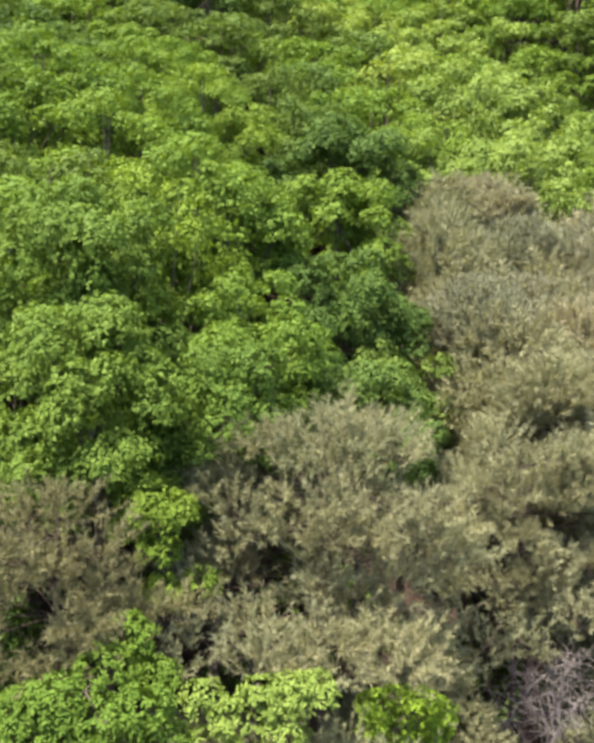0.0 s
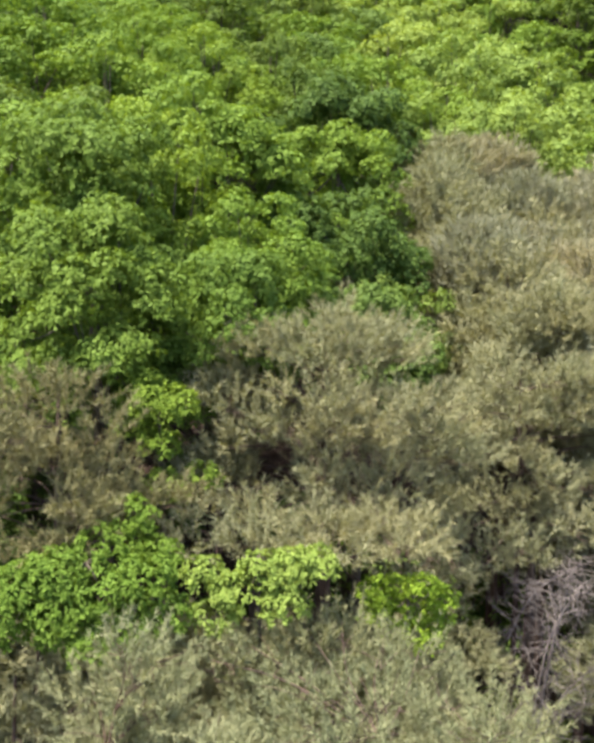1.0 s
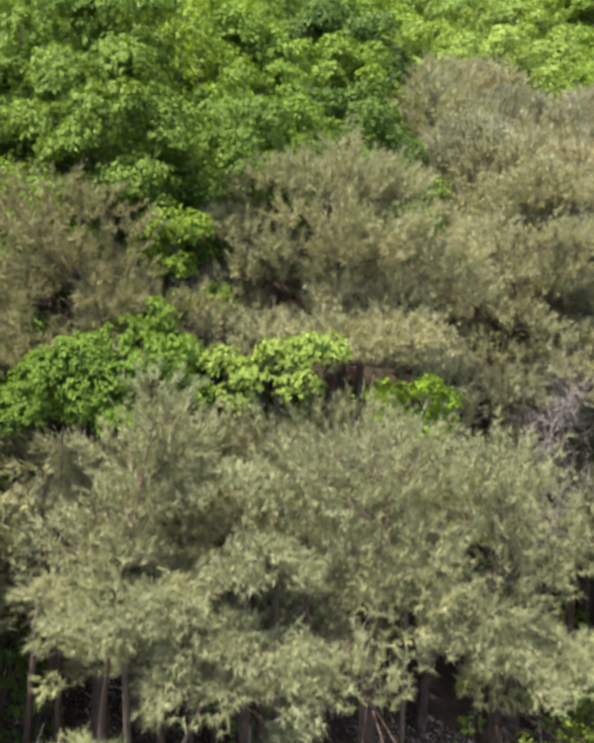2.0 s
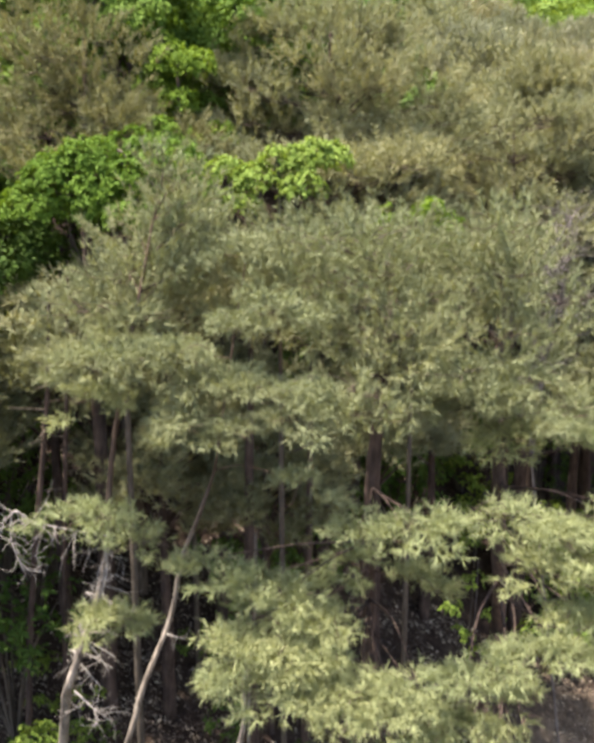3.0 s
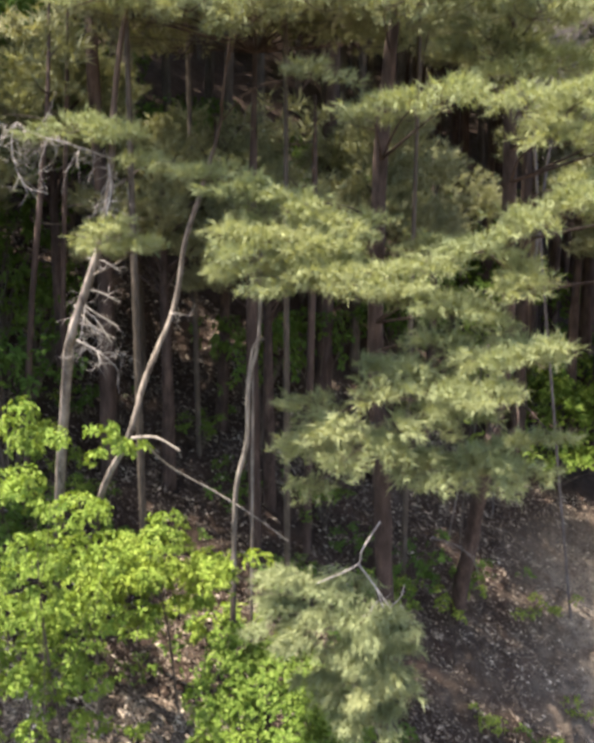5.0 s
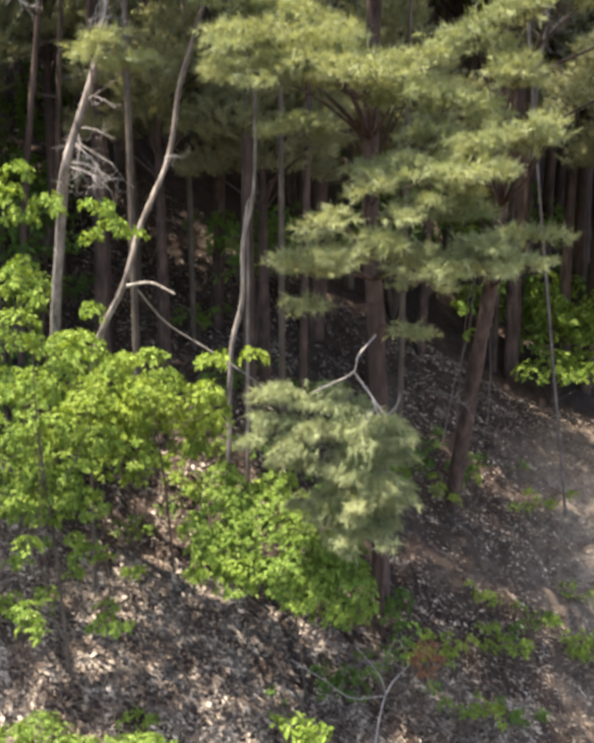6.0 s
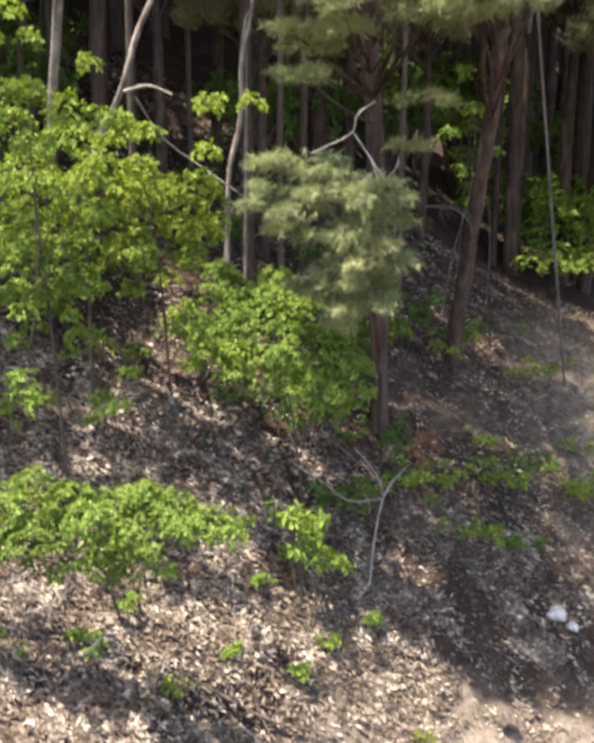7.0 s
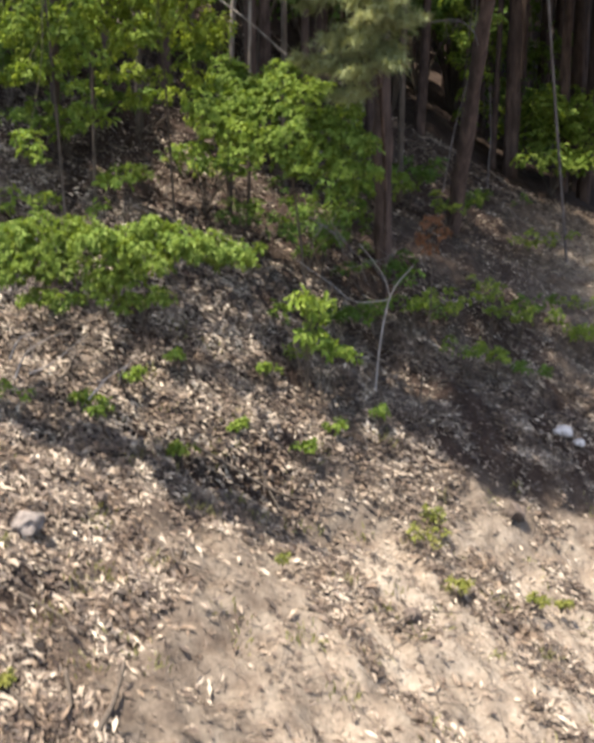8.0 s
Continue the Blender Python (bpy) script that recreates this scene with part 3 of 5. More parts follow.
pine("pine", [(0.8, 8.3, g(0.8, 8.3)), (0.66, 8.1, 6.3), (0.52, 7.9, 8.3), (0.5, 7.5, 10.6), (0.6, 7.2, 12.2), (0.7, 7.5, 13.15)],
     [(0.3, 6.7, 13.6, 0.5), (-0.48, 6.75, 13.5, 0.48), (0.75, 6.15, 12.7, 0.5), (0.15, 6.3, 12.9, 0.45), (0.9, 6.5, 12.95, 0.45), (0.1, 5.5, 12.25, 0.4),
      (-0.1, 7.6, 13.6, 0.5), (0.8, 7.4, 13.6, 0.5), (0.3, 8.5, 13.3, 0.5), (-0.5, 8.3, 13.1, 0.5), (0.9, 9.0, 12.9, 0.5), (-0.1, 8.7, 13.75, 0.42), (0.35, 8.8, 13.7, 0.42), (0.8, 8.7, 13.45, 0.45), (-0.65, 8.4, 13.6, 0.42), (1.25, 8.8, 13.35, 0.42), (-1.1, 8.2, 13.55, 0.4), (-1.32, 5.9, 10.43, 0.3), (-1.0, 5.75, 10.28, 0.38), (-0.55, 5.7, 10.13, 0.42), (-0.12, 5.55, 9.95, 0.4),
      (-0.85, 5.3, 9.8, 0.42), (-0.25, 5.2, 9.72, 0.42), (0.36, 5.0, 9.55, 0.36), (-0.5, 5.05, 9.55, 0.36), (0.0, 5.0, 9.5, 0.36), (0.62, 4.95, 9.35, 0.28), (-1.13, 5.27, 9.92, 0.26), (-0.79, 5.26, 9.80, 0.26), (-0.45, 5.27, 9.68, 0.26), (-0.11, 5.06, 9.57, 0.26), (0.23, 5.11, 9.41, 0.26), (0.51, 5.24, 9.30, 0.26), (-0.96, 5.16, 9.58, 0.26), (-0.53, 5.05, 9.89, 0.26), (-0.15, 5.22, 9.79, 0.26), (0.22, 5.5, 10.95, 0.28), (0.6, 5.2, 11.02, 0.32), (0.95, 5.05, 11.08, 0.36), (0.3, 5.6, 12.0, 0.4), (1.2, 7.8, 7.4, 0.28), (0.95, 7.5, 6.8, 0.26), (-0.25, 7.9, 7.7, 0.32), (1.1, 7.2, 9.6, 0.4), (0.2, 7.0, 9.9, 0.4), (-0.4, 7.3, 9.2, 0.4)] + [p for p in LOWER_TIERS if p[0] < 1.08],
     PINE, "tall straight pine with reddish bark and tiered sprays", 0.125, inner=12.4, tall=11.9, upper=PINE_OLIVE)
pine("pine", [(2.15, 10.4, g(2.15, 10.4)), (2.25, 9.6, 5.6), (2.3, 8.6, 7.9), (2.0, 7.5, 10.0), (1.8, 7.0, 12.0), (1.9, 7.5, 13.0)],
     UPPER_TIERS + [p for p in LOWER_TIERS if p[0] >= 1.08], PINE, "pine leaning out over the bank with bright drooping tiers of needles", 0.125, inner=11.3, tall=12.25, upper=PINE_OLIVE)
pine("pine", [(4.4, 15.6, g(4.4, 15.6)), (4.3, 15.4, 7.5), (4.2, 15.2, 10.5), (4.2, 15.4, 13.4)],
     [(4.2, 15.0, 13.2, 0.5), (3.8, 14.9, 12.9, 0.5), (4.7, 15.2, 12.9, 0.5), (4.9, 14.9, 12.5, 0.5), (4.3, 14.6, 12.4, 0.5)],
     PINE_GREY, "shaded pine with a thick dark trunk above bare soil", 0.17, tuft=0.085, length=0.16, width=0.015)
pine("young_pine", [(0.75, 7.7, g(0.75, 7.7)), (0.62, 6.9, 4.3), (0.35, 5.8, 5.6), (0.1, 5.4, 6.5)],
     [(-0.57, 5.31, 6.49, 0.26), (-0.06, 5.31, 6.49, 0.28), (-0.67, 5.18, 6.22, 0.28), (-0.30, 5.08, 6.17, 0.28), (0.20, 4.97, 6.26, 0.26), (0.07, 5.12, 5.90, 0.27), (0.36, 5.13, 6.01, 0.21), (0.25, 4.97, 5.64, 0.28), (0.42, 4.97, 5.73, 0.22), (0.02, 5.40, 5.51, 0.26), (0.38, 5.24, 5.33, 0.26), (-0.06, 5.06, 5.26, 0.21), (-0.44, 5.15, 5.90, 0.21), (-0.34, 5.39, 5.31, 0.22), (0.15, 5.35, 5.03, 0.20), (0.37, 4.95, 6.27, 0.20), (0.53, 4.90, 5.96, 0.20), (0.45, 4.90, 5.63, 0.22), (0.25, 4.95, 5.43, 0.20), (0.39, 4.95, 5.23, 0.18), (0.12, 5.05, 5.11, 0.18), (0.57, 4.85, 6.15, 0.16)],
     PINE, "young pine with soft drooping grey-green sprays", 0.03, flat=0.4, close=1.7, droop=1.0, twiggy=3)

# pines further up the slope
def dome(c, rx, ry, rz, count, size):
    """Clumps over the top and sides of a crown."""
    d = around(count, -0.6)
    p = np.array(c) + d * np.array((rx, ry, rz)) * np.where(rng.uniform(size=(count, 1)) < 0.72, rng.uniform(0.86, 1.0, (count, 1)), rng.uniform(0.35, 0.86, (count, 1)))
    return [(*q, size * s) for q, s in zip(p, rng.uniform(0.75, 1.25, count))]


def bough_pine(line, crown, mat, label, trunk, length=0.13, width=0.0105, close=1.0, extra=()):
    pine("pine", [(line[0][0], line[0][1], g(*line[0][:2])), *line[1:]], [*dome(*crown), *extra], mat, label, trunk, length=length, width=width, close=close, tall=0.0, twiggy=4)


rng = np.random.default_rng(51)
bough_pine([(-3.4, 10.3), (-3.3, 10.2, 9.5), (-3.3, 10.0, 13.0), (-3.25, 10.3, 16.1)], ((-3.45, 9.9, 14.9), 1.15, 0.95, 1.25, 30, 0.36), PINE_DUSK, "olive-brown pine rising among the oaks", 0.13,
           extra=[(-2.7, 9.2, 14.6, 0.4), (-4.3, 9.0, 14.4, 0.5), (-3.6, 8.9, 14.2, 0.45), (-2.2, 9.9, 14.5, 0.4), (-1.8, 10.2, 14.6, 0.35), (-3.0, 8.9, 14.0, 0.4)])
bough_pine([(0.0, 13.0), (0.1, 12.9, 10.0), (0.2, 12.6, 14.0), (0.15, 12.6, 16.7)], ((0.3, 12.0, 15.05), 2.0, 1.3, 1.6, 95, 0.36), PINE_GREY, "broad domed pine with grey-olive needles", 0.17,
           extra=[(-1.59, 10.56, 14.41, 0.38), (-0.87, 10.62, 14.20, 0.38), (-0.67, 10.51, 14.21, 0.38), (0.13, 10.22, 14.31, 0.38), (0.49, 10.43, 14.09, 0.38), (0.99, 10.23, 14.35, 0.38), (-1.48, 9.89, 14.18, 0.38), (-0.80, 9.91, 14.15, 0.38), (-0.24, 9.75, 14.19, 0.38), (0.26, 9.97, 14.21, 0.38), (0.74, 9.99, 14.13, 0.38), (1.39, 9.94, 14.26, 0.38), (-0.67, 9.73, 14.17, 0.38), (-0.11, 9.81, 13.94, 0.38), (0.37, 9.53, 14.18, 0.38), (1.07, 9.40, 14.30, 0.38), (-1.71, 10.94, 14.55, 0.38), (0.9, 10.8, 13.8, 0.45), (1.5, 11.2, 13.6, 0.45), (1.2, 10.6, 13.2, 0.45), (1.8, 11.4, 13.2, 0.45)])
bough_pine([(4.0, 15.6), (4.0, 15.5, 9.0), (3.9, 15.3, 12.5), (3.8, 15.4, 15.4)], ((3.9, 15.3, 13.7), 1.75, 1.3, 2.0, 70, 0.4), PINE_GREY, "bushy pine with pale green-grey sprays", 0.07,
           extra=[(2.2, 12.6, 13.2, 0.45), (2.7, 12.4, 12.9, 0.45), (3.3, 12.5, 12.9, 0.45), (2.1, 11.7, 12.7, 0.42), (4.4, 13.0, 13.1, 0.45)])
# added pine, hidden by the front crowns; it and its extra boughs block the sun
bough_pine([(-1.1, 9.9), (-1.1, 9.8, 9.0), (-1.0, 9.7, 12.7)], ((-1.1, 9.4, 12.4), 2.1, 0.9, 0.55, 46, 0.42), PINE_GREY, "shaded pine closing the canopy behind the edge", 0.1,
           extra=[(-1.9, 8.3, 12.5, 0.42), (-1.5, 8.2, 12.5, 0.42), (-1.1, 8.0, 12.4, 0.42), (-0.7, 8.0, 12.3, 0.42), (-0.3, 7.8, 12.3, 0.42)])
bough_pine([(5.0, 17.6), (5.0, 17.4, 11.0), (4.9, 17.0, 16.0)], ((4.9, 17.1, 14.6), 1.6, 1.4, 1.7, 52, 0.45), PINE_GREY, "grey-green pine crown with dark gaps between its boughs", 0.16, 0.16, 0.014)

# oaks in the middle of the slope
for base, dome_of, leaf, mat, label, r in (
        ((-3.2, 12.2), ((-3.3, 12.2, 16.4), 1.59, 1.2, 1.9, 62, 0.42), 0.085, OAK_MID, "leafy green oak with bunched drooping leaves", 0.12),
        ((-1.8, 13.0), ((-1.5, 12.9, 15.9), 1.06, 1.0, 1.8, 39, 0.38), 0.085, OAK_MID, "green oak leaning over a pine", 0.1),
        ((-3.9, 15.0), ((-4.1, 14.9, 17.9), 1.80, 1.5, 2.1, 67, 0.45), 0.095, OAK_MID, "broad oak with a sunlit rounded top", 0.14),
        ((-1.2, 15.4), ((-1.1, 15.3, 16.6), 1.38, 1.2, 1.8, 49, 0.42), 0.095, OAK, "oak with a light green crown", 0.12),
        ((0.8, 15.8), ((0.8, 15.6, 15.2), 1.27, 1.1, 1.6, 44, 0.42), 0.095, OAK_DARK, "dark green oak beside grey pines", 0.12),
        ((0.7, 19.6), ((0.6, 19.6, 16.6), 1.59, 1.3, 1.9, 52, 0.46), 0.11, OAK_DARK, "dense dark green oak", 0.14),
        ((2.1, 18.6), ((1.9, 18.5, 15.2), 1.06, 1.0, 1.8, 33, 0.42), 0.11, OAK_DARK, "dark oak with a shaded side", 0.12),
        ((0.6, 24.6), ((0.5, 24.6, 18.2), 2.01, 1.5, 2.1, 52, 0.52), 0.125, OAK, "oak with a yellow-green top", 0.14),
        ((-2.2, 20.2), ((-2.2, 20.2, 18.2), 1.59, 1.3, 1.9, 46, 0.48), 0.13, OAK, "round green oak in the middle of the slope", 0.13),
        ((0.8, 28.8), ((0.7, 28.8, 19.8), 2.44, 1.5, 2.1, 52, 0.58), 0.15, OAK_DARK, "wide dark-sided oak with a bright top", 0.15)):
    broadleaf("oak_tree", base, dome(*dome_of), leaf, mat, label, r, close=1.15, per=10, fine=None)

# young growth among the pines
broadleaf("young_oak", (-2.7, 9.2), [(-2.85, 8.6, 14.35, 0.38), (-2.4, 9.0, 14.45, 0.40), (-2.2, 9.5, 14.65, 0.35), (-3.25, 8.6, 14.15, 0.40), (-2.75, 8.4, 13.95, 0.40), (-2.4, 8.2, 13.65, 0.31), (-3.5, 8.5, 13.8, 0.44), (-1.85, 9.2, 14.3, 0.33), (-2.85, 8.50, 14.32, 0.36), (-2.33, 8.50, 14.15, 0.38), (-1.85, 8.50, 14.34, 0.36), (-2.13, 8.50, 13.74, 0.40), (-1.65, 8.50, 13.93, 0.34), (-2.72, 8.50, 13.73, 0.40), (-3.29, 8.50, 14.08, 0.40)],
          0.066, OAK, "bright green young oak beside a dark gap", 0.06, fine=True)
broadleaf("young_oak", (-0.6, 9.3), [(-1.25, 8.9, 14.2, 0.28), (-0.85, 8.7, 14.1, 0.30), (-0.5, 8.8, 14.3, 0.33), (-0.2, 8.8, 14.35, 0.33), (0.03, 8.9, 14.35, 0.30), (-1.1, 8.6, 13.85, 0.28), (-0.3, 8.6, 14.0, 0.30)],
          0.07, OAK_PALE, "pale yellow-green young oak above the pines", 0.05, fine=True)
broadleaf("young_oak", (1.3, 10.6), [(0.80, 9.82, 13.58, 0.25), (1.12, 10.10, 13.54, 0.21), (1.38, 9.70, 13.70, 0.24), (1.64, 9.83, 13.53, 0.22), (0.86, 9.71, 13.32, 0.25), (1.24, 9.93, 13.25, 0.24), (1.55, 9.94, 13.18, 0.27), (1.05, 9.72, 13.05, 0.24), (1.40, 9.67, 13.09, 0.28)],
          0.07, LIME, "vivid lime-green sapling crown", 0.05, fine=True)
broadleaf("young_oak", (-2.1, 11.3), [(-2.2, 11.0, 15.75, 0.43), (-1.9, 10.9, 15.7, 0.38), (-2.4, 11.1, 16.05, 0.28), (-2.1, 10.8, 15.2, 0.33), (-1.5, 10.8, 14.75, 0.28), (-2.0, 10.7, 14.6, 0.38), (-2.5, 11.0, 15.4, 0.31)],
          0.066, OAK, "bright young oak between two pines", 0.05, fine=True)

# saplings and bushes at the foot of the wood
broadleaf("sapling", (-3.0, 5.9), [(-3.58, 5.40, 5.59, 0.22), (-3.17, 5.65, 5.60, 0.23), (-2.75, 5.36, 5.64, 0.16), (-3.33, 5.70, 5.17, 0.21), (-2.97, 5.54, 5.24, 0.21), (-2.59, 5.42, 5.30, 0.23), (-3.65, 5.60, 5.11, 0.18), (-3.27, 5.57, 5.15, 0.18), (-2.98, 5.32, 5.16, 0.14), (-3.15, 5.51, 4.83, 0.14), (-2.62, 5.48, 4.81, 0.13), (-3.62, 5.31, 4.70, 0.13), (-3.28, 5.36, 4.73, 0.12), (-2.71, 5.30, 4.59, 0.11), (-3.20, 4.44, 7.77, 0.17), (-2.85, 4.49, 7.74, 0.14), (-3.12, 4.69, 7.57, 0.11), (-2.72, 4.52, 7.54, 0.12), (-2.32, 4.90, 7.39, 0.12), (-3.16, 4.40, 7.10, 0.15), (-2.84, 4.58, 7.13, 0.16), (-2.51, 4.80, 7.05, 0.14), (-3.09, 4.54, 6.83, 0.16), (-2.55, 4.70, 6.90, 0.15), (-2.22, 4.82, 6.91, 0.16), (-3.35, 4.80, 6.65, 0.18), (-2.77, 4.56, 6.64, 0.20), (-3.04, 5.35, 6.58, 0.21), (-2.40, 5.19, 6.43, 0.16), (-3.49, 5.13, 6.29, 0.20), (-2.99, 4.96, 6.28, 0.19), (-2.72, 5.16, 6.25, 0.22), (-3.59, 5.37, 5.95, 0.18), (-3.15, 5.32, 6.01, 0.26), (-2.80, 5.55, 6.00, 0.24), (-2.41, 5.41, 6.01, 0.21), (-3.60, 5.37, 5.77, 0.19), (-3.11, 5.25, 5.75, 0.23), (-2.60, 5.33, 5.76, 0.17), (-3.56, 5.26, 5.54, 0.17), (-3.17, 5.17, 5.48, 0.24), (-2.79, 5.19, 5.54, 0.18), (-2.65, 5.29, 5.43, 0.19), (-3.65, 5.20, 5.06, 0.15), (-3.07, 4.87, 5.09, 0.14), (-2.70, 5.24, 5.00, 0.11), (-2.64, 5.30, 4.79, 0.14), (-3.48, 4.61, 4.52, 0.12), (-3.06, 4.72, 4.45, 0.15), (-3.00, 4.63, 4.32, 0.13), (-2.58, 3.78, 8.62, 0.13), (-2.70, 3.90, 8.45, 0.12), (-2.36, 3.83, 8.36, 0.14), (-2.62, 3.95, 8.28, 0.12), (-2.68, 4.05, 7.88, 0.13), (-2.05, 4.12, 8.34, 0.13), (-1.96, 4.25, 8.16, 0.14), (-1.84, 4.45, 8.12, 0.10), (-2.12, 4.20, 8.10, 0.10)],
          0.058, BUSH, "leafy green sapling with several drooping tiers", 0.02, fine=True, close=0.75, per=9)
broadleaf("sapling", (-2.0, 7.4), [(-2.69, 6.99, 5.35, 0.14), (-2.10, 6.82, 5.30, 0.17), (-2.75, 6.89, 5.11, 0.11), (-2.38, 7.00, 5.04, 0.17), (-2.40, 5.48, 6.57, 0.18), (-1.84, 6.18, 6.17, 0.18), (-1.28, 6.27, 6.15, 0.17), (-1.17, 4.44, 7.01, 0.13), (-0.81, 4.63, 7.02, 0.12), (-1.21, 4.67, 6.97, 0.11), (-2.10, 5.04, 6.87, 0.17), (-2.23, 5.51, 6.76, 0.17), (-1.91, 5.64, 6.78, 0.18), (-1.26, 4.99, 6.59, 0.14), (-1.95, 5.42, 6.45, 0.20), (-2.08, 6.05, 6.39, 0.20), (-1.41, 6.07, 6.30, 0.22), (-2.69, 5.78, 6.26, 0.23), (-2.18, 5.96, 6.21, 0.24), (-2.49, 6.34, 5.95, 0.27), (-2.14, 6.38, 6.00, 0.26), (-1.59, 6.52, 6.04, 0.19), (-2.84, 6.76, 5.88, 0.28), (-2.29, 6.66, 5.75, 0.21), (-1.81, 6.82, 5.80, 0.25), (-1.37, 6.67, 5.81, 0.26), (-2.53, 6.97, 5.61, 0.19), (-1.55, 7.03, 5.70, 0.27), (-2.47, 7.41, 5.41, 0.18), (-1.66, 7.22, 5.34, 0.19), (-1.98, 7.35, 5.13, 0.17), (-1.73, 7.24, 4.85, 0.13), (-2.30, 6.18, 4.21, 0.14)],
          0.06, BUSH, "bright green sapling spreading over the slope", 0.018, fine=True, close=0.75, per=9)
broadleaf("sapling", (-2.9, 6.9), [(-3.3, 6.2, 6.3, 0.4), (-2.5, 6.2, 6.3, 0.4), (-2.9, 6.4, 6.7, 0.36), (-1.95, 6.6, 6.2, 0.32), (-3.7, 6.8, 6.9, 0.36), (-3.6, 7.4, 7.3, 0.32), (-2.1, 7.6, 6.1, 0.28), (-2.9, 6.0, 5.7, 0.34), (-2.2, 6.1, 5.6, 0.3), (-3.6, 6.2, 5.6, 0.34), (-1.7, 6.8, 5.5, 0.25)],
          0.062, BUSH, "sunlit green bush under leaning pines", 0.025, fine=True, close=0.75, per=9)
broadleaf("bush", (-0.3, 6.6), [(-1.26, 6.33, 5.32, 0.20), (-1.12, 6.14, 5.24, 0.17), (-0.91, 6.32, 5.07, 0.20), (-0.64, 6.22, 5.25, 0.23), (-1.31, 6.08, 5.12, 0.19), (-1.10, 6.04, 5.04, 0.19), (-0.89, 6.15, 5.07, 0.22), (-0.66, 5.93, 5.08, 0.22), (-0.38, 6.01, 5.09, 0.19), (-1.47, 5.77, 4.90, 0.24), (-1.12, 5.81, 4.90, 0.21), (-0.91, 5.96, 4.91, 0.24), (-0.67, 5.83, 4.88, 0.23), (-0.42, 5.83, 4.91, 0.22), (-0.21, 5.91, 5.02, 0.19), (-1.36, 5.62, 4.73, 0.25), (-1.17, 5.76, 4.75, 0.25), (-0.95, 5.73, 4.74, 0.18), (-0.57, 5.73, 4.76, 0.19), (-0.36, 5.67, 4.73, 0.21), (-0.12, 5.76, 4.68, 0.19), (0.04, 5.64, 4.76, 0.23), (-1.29, 5.50, 4.61, 0.22), (-1.11, 5.45, 4.54, 0.20), (-0.90, 5.61, 4.48, 0.22), (-0.68, 5.53, 4.53, 0.18), (-0.48, 5.54, 4.54, 0.23), (-0.21, 5.67, 4.41, 0.20), (-0.08, 5.50, 4.57, 0.21), (0.14, 5.64, 4.48, 0.22), (-1.08, 5.45, 4.39, 0.19), (-0.75, 5.51, 4.35, 0.18), (-0.54, 5.56, 4.30, 0.19), (-0.40, 5.57, 4.37, 0.17), (-0.19, 5.49, 4.37, 0.18), (0.01, 5.65, 4.29, 0.17), (0.22, 5.34, 4.43, 0.20), (-0.41, 5.43, 4.16, 0.18), (-0.20, 5.36, 4.24, 0.19), (-0.00, 5.33, 4.20, 0.18), (0.31, 5.39, 4.18, 0.14), (-1.50, 5.63, 4.41, 0.14), (-0.16, 5.47, 4.01, 0.11), (0.06, 5.53, 4.00, 0.13), (0.17, 5.36, 4.01, 0.13)],
          0.055, BUSH, "dense yellow-green bush above dark leaf litter", 0.018, fine=True, close=0.85, per=9, category="bush", crown="foliage")
